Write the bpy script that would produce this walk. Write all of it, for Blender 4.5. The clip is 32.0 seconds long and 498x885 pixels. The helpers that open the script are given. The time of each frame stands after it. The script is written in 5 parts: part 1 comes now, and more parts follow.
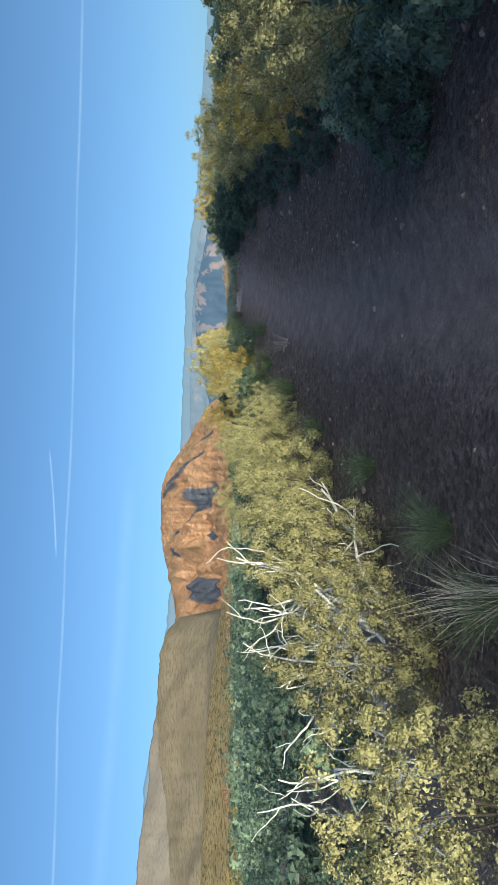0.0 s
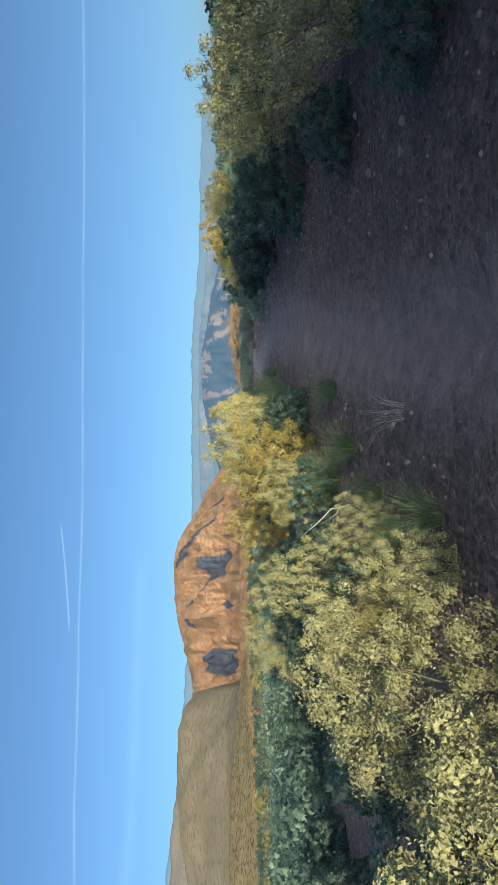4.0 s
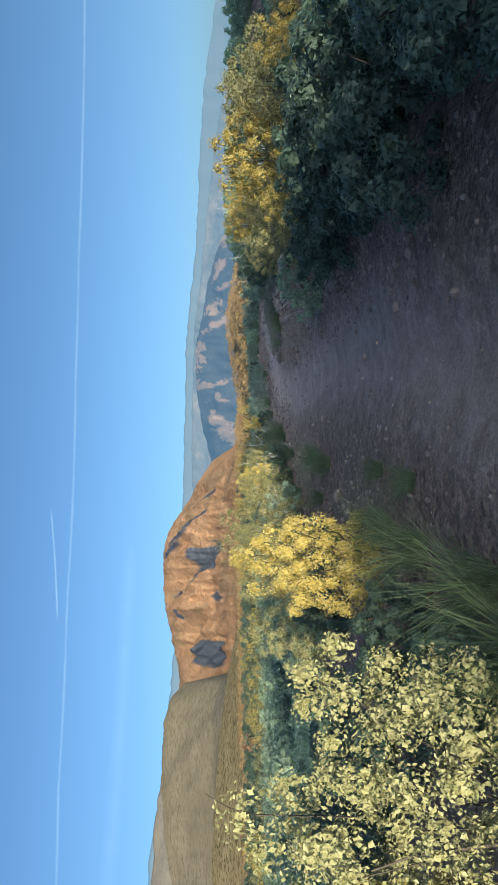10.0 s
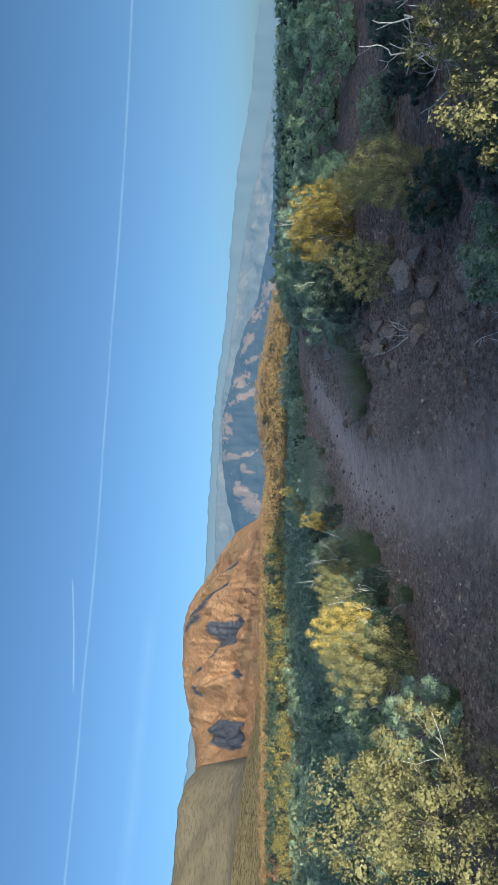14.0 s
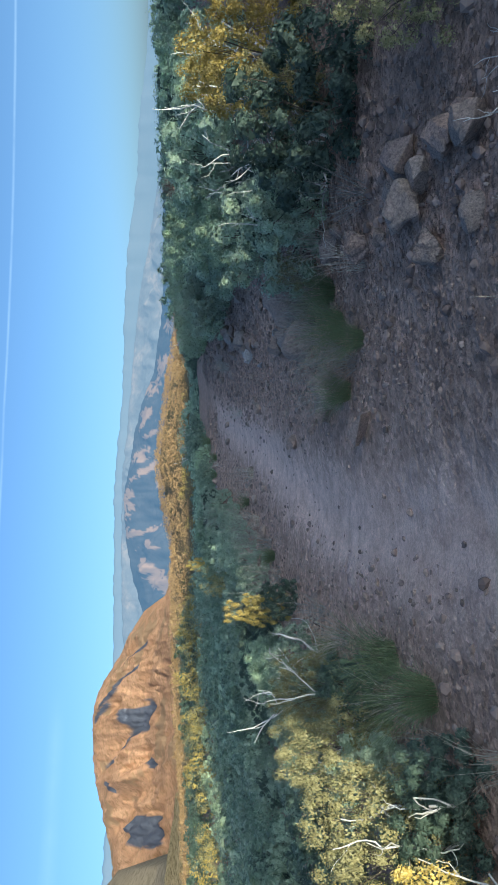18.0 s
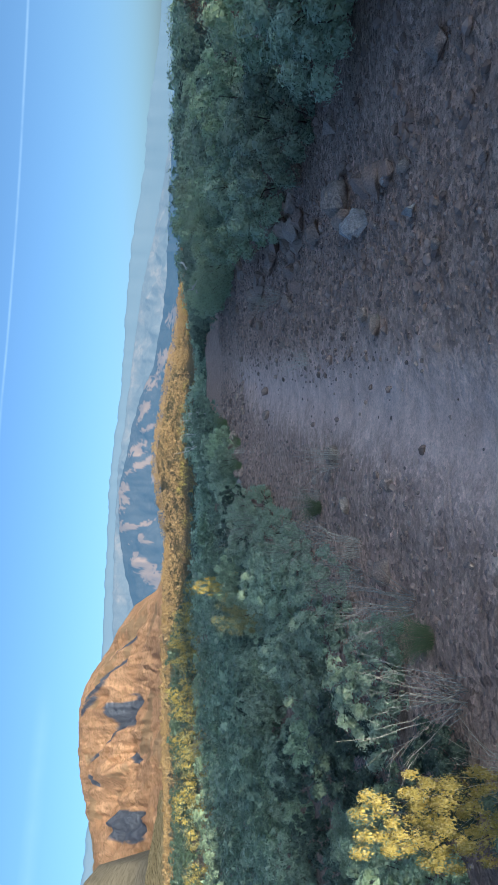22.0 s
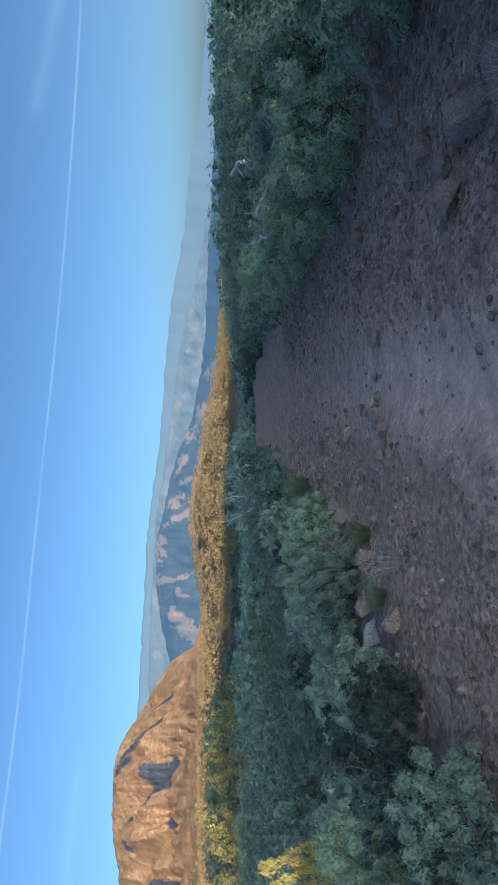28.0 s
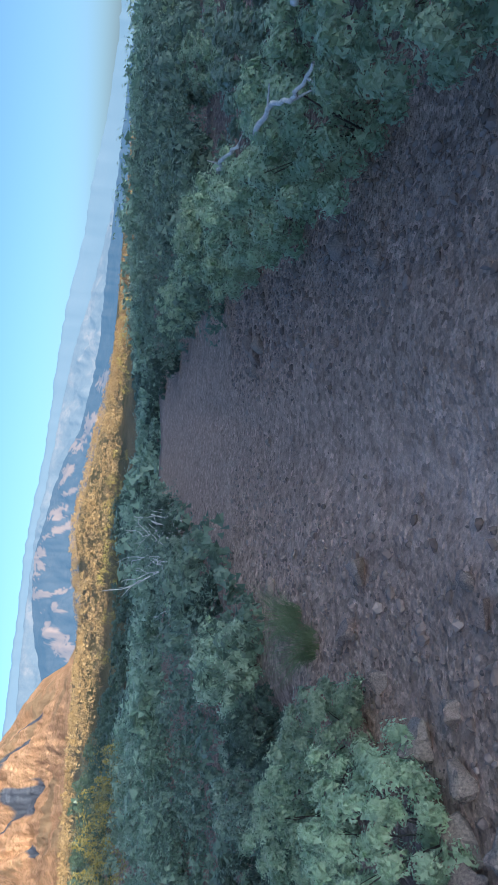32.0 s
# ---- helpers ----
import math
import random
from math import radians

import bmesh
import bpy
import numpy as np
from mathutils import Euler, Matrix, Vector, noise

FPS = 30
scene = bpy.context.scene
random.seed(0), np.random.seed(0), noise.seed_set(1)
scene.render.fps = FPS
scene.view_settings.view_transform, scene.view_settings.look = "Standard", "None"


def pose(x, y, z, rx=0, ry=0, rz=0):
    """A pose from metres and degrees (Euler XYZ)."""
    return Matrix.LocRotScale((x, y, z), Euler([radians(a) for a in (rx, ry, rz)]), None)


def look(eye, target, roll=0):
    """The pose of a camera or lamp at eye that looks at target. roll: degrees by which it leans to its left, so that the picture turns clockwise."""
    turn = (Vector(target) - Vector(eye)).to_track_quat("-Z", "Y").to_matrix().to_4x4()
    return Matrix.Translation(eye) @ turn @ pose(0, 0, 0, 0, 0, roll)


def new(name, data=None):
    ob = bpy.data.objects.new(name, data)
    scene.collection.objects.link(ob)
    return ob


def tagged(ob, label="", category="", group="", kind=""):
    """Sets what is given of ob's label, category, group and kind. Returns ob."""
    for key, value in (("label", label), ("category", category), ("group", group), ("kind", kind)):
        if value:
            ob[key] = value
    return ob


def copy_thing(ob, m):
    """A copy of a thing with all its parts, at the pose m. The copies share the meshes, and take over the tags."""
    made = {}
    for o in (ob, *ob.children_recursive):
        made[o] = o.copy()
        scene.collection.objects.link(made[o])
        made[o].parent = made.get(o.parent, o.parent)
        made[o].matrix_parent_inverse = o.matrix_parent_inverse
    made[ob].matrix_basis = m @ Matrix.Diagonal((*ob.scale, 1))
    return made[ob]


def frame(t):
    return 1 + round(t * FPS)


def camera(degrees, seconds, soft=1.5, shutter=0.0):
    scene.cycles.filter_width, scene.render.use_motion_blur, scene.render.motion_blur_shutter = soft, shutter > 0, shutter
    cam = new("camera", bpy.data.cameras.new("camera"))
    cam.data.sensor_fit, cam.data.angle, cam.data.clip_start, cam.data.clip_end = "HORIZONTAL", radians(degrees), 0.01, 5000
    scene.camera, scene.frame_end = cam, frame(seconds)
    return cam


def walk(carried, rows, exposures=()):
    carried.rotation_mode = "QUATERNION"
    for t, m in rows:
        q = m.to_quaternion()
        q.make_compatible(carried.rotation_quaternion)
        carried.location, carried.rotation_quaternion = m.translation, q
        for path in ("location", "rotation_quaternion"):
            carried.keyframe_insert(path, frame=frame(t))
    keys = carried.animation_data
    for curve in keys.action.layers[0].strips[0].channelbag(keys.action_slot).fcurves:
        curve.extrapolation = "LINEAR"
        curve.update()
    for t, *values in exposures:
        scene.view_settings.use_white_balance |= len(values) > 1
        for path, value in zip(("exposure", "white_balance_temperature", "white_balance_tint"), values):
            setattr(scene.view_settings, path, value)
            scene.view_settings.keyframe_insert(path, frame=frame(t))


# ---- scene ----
cam = camera(39.07, 32.0)
# seconds, eye in metres, degrees to the right of +y, degrees up, lean of the sideways held camera
PATH = [
    (0, -0.000, 0.000, 1.500, -0.00, -2.18, 0.01),
    (0.5, 0.180, 0.644, 1.556, -1.00, -4.66, -1.35),
    (1, 0.273, 1.295, 1.595, -0.92, -3.70, -0.16),
    (1.5, 0.490, 1.942, 1.604, -1.27, -3.52, -1.24),
    (2, 0.537, 2.618, 1.663, -2.65, -1.94, 0.24),
    (2.5, 0.582, 3.304, 1.662, -0.32, -1.37, -0.30),
    (3, 0.644, 3.979, 1.718, 2.22, -2.55, -3.04),
    (3.5, 0.719, 4.654, 1.781, 6.31, -1.43, -2.82),
    (5.5, 1.382, 7.205, 1.852, -2.17, -3.56, 1.13),
    (6, 1.585, 7.756, 1.857, -2.70, -4.80, 1.86),
    (6.5, 1.781, 8.319, 1.900, -2.35, -4.75, 1.73),
    (7, 1.922, 8.913, 1.939, -1.10, -4.51, 1.40),
    (7.5, 2.092, 9.481, 2.002, -2.12, -5.99, 0.70),
    (8, 2.212, 10.062, 2.050, -0.86, -5.49, -0.05),
    (8.5, 2.422, 10.609, 2.062, 0.29, -5.29, 0.08),
    (9, 2.516, 11.184, 2.108, -0.00, -4.33, 1.20),
    (9.5, 2.712, 11.687, 2.135, 1.70, -2.70, -0.30),
    (10, 2.909, 12.179, 2.205, 4.56, -2.07, -0.94),
    (10.5, 3.122, 12.687, 2.303, 11.87, -2.00, -0.38),
    (11, 3.337, 13.247, 2.403, 12.77, -3.80, -0.23),
    (11.5, 3.383, 13.904, 2.490, 9.65, -4.54, -0.15),
    (12, 3.535, 14.534, 2.483, 8.88, -5.11, -0.44),
    (12.5, 3.574, 15.182, 2.504, 7.94, -4.97, 0.89),
    (13, 3.699, 15.814, 2.520, 10.60, -5.43, 1.21),
    (13.5, 3.814, 16.452, 2.599, 10.58, -2.43, 0.36),
    (14, 3.920, 17.177, 2.668, 10.42, -0.06, 0.50),
    (14.5, 4.094, 17.940, 2.708, 8.95, -3.66, 0.19),
    (16.5, 4.168, 20.517, 2.445, 9.62, -6.98, -0.46),
    (17, 4.260, 21.142, 2.435, 6.76, -8.96, -1.55),
    (17.5, 4.357, 21.779, 2.438, 12.66, -9.04, -1.08),
    (18, 4.506, 22.402, 2.450, 16.12, -8.14, -2.44),
    (18.5, 4.568, 23.075, 2.469, 17.26, -6.49, 0.15),
    (19, 4.760, 23.681, 2.443, 14.44, -8.33, -1.82),
    (19.5, 4.866, 24.329, 2.414, 14.04, -10.41, -0.80),
    (20, 5.011, 24.958, 2.415, 16.55, -10.22, -1.22),
    (20.5, 5.145, 25.594, 2.439, 13.62, -9.03, -1.48),
    (21, 5.304, 26.209, 2.473, 15.75, -8.63, -0.83),
    (21.5, 5.468, 26.903, 2.498, 14.29, -9.19, -1.64),
    (22, 5.626, 27.535, 2.504, 15.95, -8.38, -0.30),
    (22.5, 5.846, 28.117, 2.461, 15.52, -7.95, -0.44),
    (23, 6.031, 28.766, 2.408, 16.14, -9.22, -0.15),
    (23.5, 6.244, 29.353, 2.352, 17.49, -11.60, -1.71),
    (24, 6.474, 29.938, 2.386, 19.36, -7.42, -1.65),
    (24.5, 6.700, 30.562, 2.394, 23.20, -7.01, -1.09),
    (25, 6.911, 31.165, 2.410, 15.83, -8.27, -0.46),
    (25.5, 7.096, 31.821, 2.439, 16.19, -3.33, 1.12),
    (27.5, 7.950, 34.519, 2.257, 17.36, -5.46, -0.04),
    (28, 8.170, 35.143, 2.242, 20.27, -5.31, 0.17),
    (28.5, 8.396, 35.725, 2.239, 16.74, -5.93, -2.05),
    (29, 8.602, 36.273, 2.252, 17.59, -6.21, -0.65),
    (29.5, 8.855, 36.839, 2.217, 14.14, -10.19, -0.27),
    (30, 9.013, 37.469, 2.181, 13.67, -11.99, 0.67),
    (30.5, 9.320, 38.020, 2.161, 20.34, -10.90, -1.11),
    (31, 9.677, 38.545, 2.183, 26.01, -9.64, -1.50),
    (31.5, 10.038, 39.087, 2.207, 28.82, -11.21, 2.87),
    (32, 10.429, 39.571, 2.239, 21.95, -14.22, 3.73),
]


def held(x, y, z, yaw, pitch, lean):
    a, p = radians(yaw), radians(pitch)
    ahead = Vector((math.sin(a) * math.cos(p), math.cos(a) * math.cos(p), math.sin(p)))
    eye = Vector((x, y, z))
    return look(eye, eye + ahead, lean - 90)


EXPOSURES = [(0, 0.55, 5850, -7), (9, 0.5, 5850, -7), (12, 0.55, 5800, -6), (13, 0.5, 5800, -6), (14, 0.38, 5700, -7), (14.5, 0.42, 5700, -7), (17, 0.70, 5650, -5), (23, 0.8, 5600, -4), (24, 1.12, 5700, 0), (25, 0.85, 5600, -2), (25.8, 0.55, 5550, -4),
             (29, 0.58, 5550, -4), (30, 1.02, 5550, 0), (31, 0.97, 5500, -6), (32, 1.1, 5550, -1)]
walk(cam, [(r[0], held(*r[1:])) for r in PATH], EXPOSURES)

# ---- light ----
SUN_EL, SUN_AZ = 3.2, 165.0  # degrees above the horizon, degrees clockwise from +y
world = bpy.data.worlds.new("world")
scene.world = world
world.use_nodes = True
wn, wl = world.node_tree.nodes, world.node_tree.links
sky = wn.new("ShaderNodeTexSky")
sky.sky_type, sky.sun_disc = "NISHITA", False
# the sky's sun stands 15 degrees above the lamp's, to brighten the shade
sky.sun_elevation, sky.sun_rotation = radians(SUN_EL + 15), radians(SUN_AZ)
sky.altitude, sky.air_density, sky.dust_density, sky.ozone_density = 1400, 0.7, 6.2, 2.8
# sky lowered to fit the view, so no dark band shows at the horizon
dip, way_up = wn.new("ShaderNodeVectorMath"), wn.new("ShaderNodeTexCoord")
dip.inputs[1].default_value = (0, 0, 0.045)
wl.new(way_up.outputs["Generated"], dip.inputs[0])
wl.new(dip.outputs[0], sky.inputs[0])
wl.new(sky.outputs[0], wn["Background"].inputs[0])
wn["Background"].inputs[1].default_value = 0.125
sun = new("sun", bpy.data.lights.new("sun", "SUN"))
sun.data.energy, sun.data.angle, sun.data.color = 5.0, radians(0.5), (1.0, 0.83, 0.60)
a, e = radians(SUN_AZ), radians(SUN_EL)
sun.matrix_world = look((0, 0, 60), Vector((0, 0, 60)) - Vector((math.sin(a) * math.cos(e), math.cos(a) * math.cos(e), math.sin(e))))
tagged(sun, kind="structure")

# ---- materials ----
def material(name, rough=0.8):
    m = bpy.data.materials.new(name)
    m.use_nodes = True
    b = m.node_tree.nodes["Principled BSDF"]
    b.inputs["Roughness"].default_value = rough
    b.inputs["Specular IOR Level"].default_value = 0.25
    return m, m.node_tree.nodes, m.node_tree.links, b


def ramp(nodes, stops):
    r = nodes.new("ShaderNodeValToRGB")
    while len(r.color_ramp.elements) < len(stops):
        r.color_ramp.elements.new(0.5)
    for el, (p, c) in zip(r.color_ramp.elements, stops):
        el.position, el.color = p, (*c, 1)
    return r


def noise_node(nodes, links, scale, detail=4.0, rough=0.6, coord=None):
    n = nodes.new("ShaderNodeTexNoise")
    n.inputs["Scale"].default_value, n.inputs["Detail"].default_value, n.inputs["Roughness"].default_value = scale, detail, rough
    if coord is not None:
        links.new(coord, n.inputs["Vector"])
    return n


def mixed(nodes, links, fac, a, b, mode="MIX"):
    n = nodes.new("ShaderNodeMix")
    n.data_type, n.blend_type = "RGBA", mode
    for s, v in ((n.inputs[0], fac), (n.inputs[6], a), (n.inputs[7], b)):
        if isinstance(v, (int, float)):
            s.default_value = v
        elif isinstance(v, tuple):
            s.default_value = (*v, 1)
        else:
            links.new(v, s)
    return n.outputs[2]


def leaf_material(name, colours, through_light=0.25, rough=0.55, gloss=0.3):
    """Leaves whose colour goes from leaf to leaf, and a little from plant to plant."""
    m, n, l, b = material(name, rough)
    b.inputs["Specular IOR Level"].default_value = gloss
    g, o = n.new("ShaderNodeNewGeometry"), n.new("ShaderNodeObjectInfo")
    step = 1 / (len(colours) - 1)
    r = ramp(n, [(k * step, c) for k, c in enumerate(colours)])
    tc = n.new("ShaderNodeTexCoord")
    patch = noise_node(n, l, 9.0, 6, 0.75, tc.outputs["Object"])
    both = n.new("ShaderNodeMix")
    both.inputs[0].default_value = 0.55
    l.new(g.outputs["Random Per Island"], both.inputs[2])
    l.new(patch.outputs[0], both.inputs[3])
    l.new(both.outputs[0], r.inputs[0])
    h = n.new("ShaderNodeHueSaturation")
    mr = n.new("ShaderNodeMapRange")
    mr.inputs[3].default_value, mr.inputs[4].default_value = 0.75, 1.2
    l.new(o.outputs["Random"], mr.inputs[0])
    l.new(mr.outputs[0], h.inputs["Value"])
    l.new(r.outputs[0], h.inputs["Color"])
    l.new(h.outputs[0], b.inputs["Base Color"])
    relief = noise_node(n, l, 48, 3, 0.7, tc.outputs["Object"])
    bump = n.new("ShaderNodeBump")
    bump.inputs["Strength"].default_value, bump.inputs["Distance"].default_value = 0.45, 0.02
    l.new(relief.outputs[0], bump.inputs["Height"])
    l.new(bump.outputs[0], b.inputs["Normal"])
    t = n.new("ShaderNodeBsdfTranslucent")
    l.new(h.outputs[0], t.inputs[0])
    mx = n.new("ShaderNodeMixShader")
    mx.inputs[0].default_value = through_light
    l.new(b.outputs[0], mx.inputs[1])
    l.new(t.outputs[0], mx.inputs[2])
    l.new(mx.outputs[0], n["Material Output"].inputs[0])
    return m


GOLD = leaf_material("gold_leaves", [(0.15, 0.12, 0.045), (0.40, 0.31, 0.085), (0.58, 0.445, 0.125), (0.62, 0.51, 0.24), (0.23, 0.22, 0.085)])
OLIVE = leaf_material("olive_leaves", [(0.14, 0.130, 0.058), (0.285, 0.260, 0.115), (0.435, 0.395, 0.205), (0.215, 0.210, 0.090), (0.35, 0.275, 0.135)], 0.15)
GREEN = leaf_material("scrub_leaves", [(0.180, 0.250, 0.170), (0.365, 0.465, 0.305), (0.490, 0.580, 0.395), (0.345, 0.435, 0.300)], 0.42, 0.38, 0.5)
DARK = leaf_material("dark_scrub_leaves", [(0.050, 0.084, 0.064), (0.112, 0.163, 0.122), (0.205, 0.265, 0.193)], 0.36, 0.42, 0.5)
CARPET = leaf_material("carpet_leaves", [(0.100, 0.160, 0.115), (0.225, 0.310, 0.220), (0.360, 0.455, 0.330), (0.195, 0.270, 0.190)], 0.38, 0.45, 0.45)
SAGE = leaf_material("sage_leaves", [(0.200, 0.270, 0.195), (0.350, 0.440, 0.320), (0.450, 0.535, 0.400), (0.300, 0.385, 0.280)], 0.38, 0.4, 0.5)
BROOM = leaf_material("broom_twigs", [(0.22, 0.18, 0.07), (0.33, 0.27, 0.11), (0.26, 0.23, 0.10), (0.40, 0.33, 0.16)], 0.15)
KNOLL = leaf_material("knoll_leaves", [(0.09, 0.065, 0.04), (0.30, 0.195, 0.10), (0.42, 0.285, 0.145), (0.17, 0.115, 0.065)], 0.15)
RUST = leaf_material("rust_twigs", [(0.16, 0.08, 0.05), (0.28, 0.15, 0.10), (0.35, 0.22, 0.16)], 0.1)
GRASS = leaf_material("green_grass", [(0.110, 0.160, 0.085), (0.190, 0.240, 0.125), (0.300, 0.325, 0.190)], 0.3)
STRAW = leaf_material("dry_grass", [(0.36, 0.32, 0.26), (0.52, 0.47, 0.39), (0.30, 0.29, 0.23)], 0.2)


def bark_material(name, dark, light):
    m, n, l, b = material(name, 0.85)
    t = n.new("ShaderNodeTexCoord")
    f = noise_node(n, l, 30, 5, 0.7, t.outputs["Object"])
    r = ramp(n, [(0.3, dark), (0.7, light)])
    l.new(f.outputs[0], r.inputs[0])
    l.new(r.outputs[0], b.inputs["Base Color"])
    bump = n.new("ShaderNodeBump")
    bump.inputs["Strength"].default_value, bump.inputs["Distance"].default_value = 0.4, 0.01
    l.new(f.outputs[0], bump.inputs["Height"])
    l.new(bump.outputs[0], b.inputs["Normal"])
    return m


BARK = bark_material("bark", (0.07, 0.055, 0.045), (0.17, 0.14, 0.115))
STALK = bark_material("dry_stalks", (0.20, 0.185, 0.165), (0.46, 0.43, 0.39))
DEAD = bark_material("bleached_wood", (0.46, 0.44, 0.42), (0.78, 0.76, 0.73))


def stone_material(name, cols):
    m, n, l, b = material(name, 0.85)
    t, o = n.new("ShaderNodeTexCoord"), n.new("ShaderNodeObjectInfo")
    r = ramp(n, [(k / (len(cols) - 1), c) for k, c in enumerate(cols)])
    l.new(o.outputs["Random"], r.inputs[0])
    f = noise_node(n, l, 7, 6, 0.65, t.outputs["Object"])
    f2 = noise_node(n, l, 22, 7, 0.7, t.outputs["Object"])
    c = mixed(n, l, f.outputs[0], r.outputs[0], (0.27, 0.22, 0.195))
    mr = ramp(n, [(0.35, (0.5, 0.5, 0.5)), (0.7, (1.4, 1.36, 1.3))])
    l.new(f2.outputs[0], mr.inputs[0])
    c = mixed(n, l, 1.0, c, mr.outputs[0], "MULTIPLY")
    l.new(c, b.inputs["Base Color"])
    bump = n.new("ShaderNodeBump")
    bump.inputs["Strength"].default_value, bump.inputs["Distance"].default_value = 0.35, 0.012
    l.new(f2.outputs[0], bump.inputs["Height"])
    bump2 = n.new("ShaderNodeBump")
    bump2.inputs["Strength"].default_value, bump2.inputs["Distance"].default_value = 0.5, 0.06
    l.new(f.outputs[0], bump2.inputs["Height"])
    l.new(bump.outputs[0], bump2.inputs["Normal"])
    l.new(bump2.outputs[0], b.inputs["Normal"])
    return m


STONE = stone_material("trail_stone", [(0.36, 0.275, 0.235), (0.47, 0.385, 0.335), (0.42, 0.29, 0.245), (0.49, 0.43, 0.39), (0.46, 0.31, 0.255)])
SLATE = stone_material("grey_stone", [(0.46, 0.49, 0.53), (0.64, 0.67, 0.70)])


def pebble_material():
    m, n, l, b = material("pebbles", 0.9)
    g = n.new("ShaderNodeNewGeometry")
    r = ramp(n, [(0, (0.16, 0.118, 0.100)), (0.3, (0.25, 0.186, 0.158)), (0.85, (0.325, 0.245, 0.210)), (1, (0.39, 0.305, 0.265))])
    l.new(g.outputs["Random Per Island"], r.inputs[0])
    l.new(r.outputs[0], b.inputs["Base Color"])
    return m


PEBBLE = pebble_material()


def ground_material():
    m, n, l, b = material("trail_earth", 0.95)
    t = n.new("ShaderNodeTexCoord")
    co = t.outputs["Object"]
    worn, dry = n.new("ShaderNodeAttribute"), n.new("ShaderNodeAttribute")
    worn.attribute_name, dry.attribute_name = "worn", "dry"
    big, mid, fine = noise_node(n, l, 0.7, 5, 0.6, co), noise_node(n, l, 5, 6, 0.65, co), noise_node(n, l, 60, 5, 0.7, co)
    path = ramp(n, [(0.3, (0.100, 0.075, 0.066)), (0.55, (0.140, 0.106, 0.094)), (0.75, (0.180, 0.138, 0.123))])
    l.new(mid.outputs[0], path.inputs[0])
    soil = ramp(n, [(0.3, (0.240, 0.175, 0.145)), (0.6, (0.350, 0.260, 0.215)), (0.8, (0.430, 0.325, 0.270))])
    l.new(mid.outputs[0], soil.inputs[0])
    edge = n.new("ShaderNodeMath")
    edge.operation = "MULTIPLY_ADD"
    l.new(big.outputs[0], edge.inputs[0])
    edge.inputs[1].default_value = 0.5
    l.new(worn.outputs["Fac"], edge.inputs[2])
    er = ramp(n, [(0.55, (0, 0, 0)), (0.85, (1, 1, 1))])
    l.new(edge.outputs[0], er.inputs[0])
    # brightness painted in: the same earth goes paler further along the trail
    pale = n.new("ShaderNodeAttribute")
    pale.attribute_name = "pale"
    loose = ramp(n, [(0.3, (0.375, 0.255, 0.195)), (0.55, (0.505, 0.360, 0.285)), (0.75, (0.600, 0.445, 0.360))])
    l.new(mid.outputs[0], loose.inputs[0])
    trail = mixed(n, l, pale.outputs["Fac"], path.outputs[0], loose.outputs[0])
    c = mixed(n, l, er.outputs[0], soil.outputs[0], trail)
    plain = ramp(n, [(0.3, (0.07, 0.08, 0.04)), (0.5, (0.17, 0.14, 0.07)), (0.7, (0.30, 0.23, 0.12))])
    far = noise_node(n, l, 0.12, 8, 0.7, co)
    l.new(far.outputs[0], plain.inputs[0])
    c = mixed(n, l, dry.outputs["Fac"], c, plain.outputs[0])
    cell = n.new("ShaderNodeTexVoronoi")
    cell.inputs["Scale"].default_value = 26
    jitter = mixed(n, l, 0.03, co, fine.outputs["Color"], "ADD")
    l.new(jitter, cell.inputs["Vector"])
    grit = ramp(n, [(0.0, (0.38, 0.35, 0.33)), (0.4, (0.92, 0.90, 0.89)), (0.75, (1.25, 1.22, 1.2)), (1.0, (1.75, 1.7, 1.7))])
    l.new(cell.outputs["Color"], grit.inputs[0])
    tread = n.new("ShaderNodeAttribute")
    tread.attribute_name = "tread"
    gm = n.new("ShaderNodeMapRange")
    gm.inputs[3].default_value, gm.inputs[4].default_value = 0.8, 0.16
    l.new(tread.outputs["Fac"], gm.inputs[0])
    c = mixed(n, l, gm.outputs[0], c, mixed(n, l, 1.0, c, grit.outputs[0], "MULTIPLY"))
    band = n.new("ShaderNodeMapRange")
    band.interpolation_type = "SMOOTHSTEP"
    band.inputs[1].default_value, band.inputs[2].default_value = 0.25, 1.15
    l.new(mixed(n, l, 0.35, tread.outputs["Fac"], mid.outputs[0], "ADD"), band.inputs[0])
    c = mixed(n, l, band.outputs[0], c, mixed(n, l, 1.0, c, (1.45, 1.52, 1.62), "MULTIPLY"))
    sp = ramp(n, [(0.3, (0.72, 0.72, 0.72)), (0.7, (1.22, 1.2, 1.18))])
    l.new(fine.outputs[0], sp.inputs[0])
    c = mixed(n, l, 1.0, c, sp.outputs[0], "MULTIPLY")
    l.new(c, b.inputs["Base Color"])
    v = n.new("ShaderNodeTexVoronoi")
    v.inputs["Scale"].default_value = 28
    l.new(co, v.inputs["Vector"])
    b1 = n.new("ShaderNodeBump")
    b1.inputs["Strength"].default_value, b1.inputs["Distance"].default_value, b1.invert = 0.7, 0.03, True
    l.new(v.outputs["Distance"], b1.inputs["Height"])
    v2 = n.new("ShaderNodeTexVoronoi")
    v2.inputs["Scale"].default_value = 9
    warp = mixed(n, l, 0.12, co, mid.outputs["Color"], "ADD")
    l.new(warp, v2.inputs["Vector"])
    b0 = n.new("ShaderNodeBump")
    b0.inputs["Strength"].default_value, b0.inputs["Distance"].default_value, b0.invert = 0.5, 0.05, True
    l.new(v2.outputs["Distance"], b0.inputs["Height"])
    l.new(b0.outputs[0], b1.inputs["Normal"])
    b2 = n.new("ShaderNodeBump")
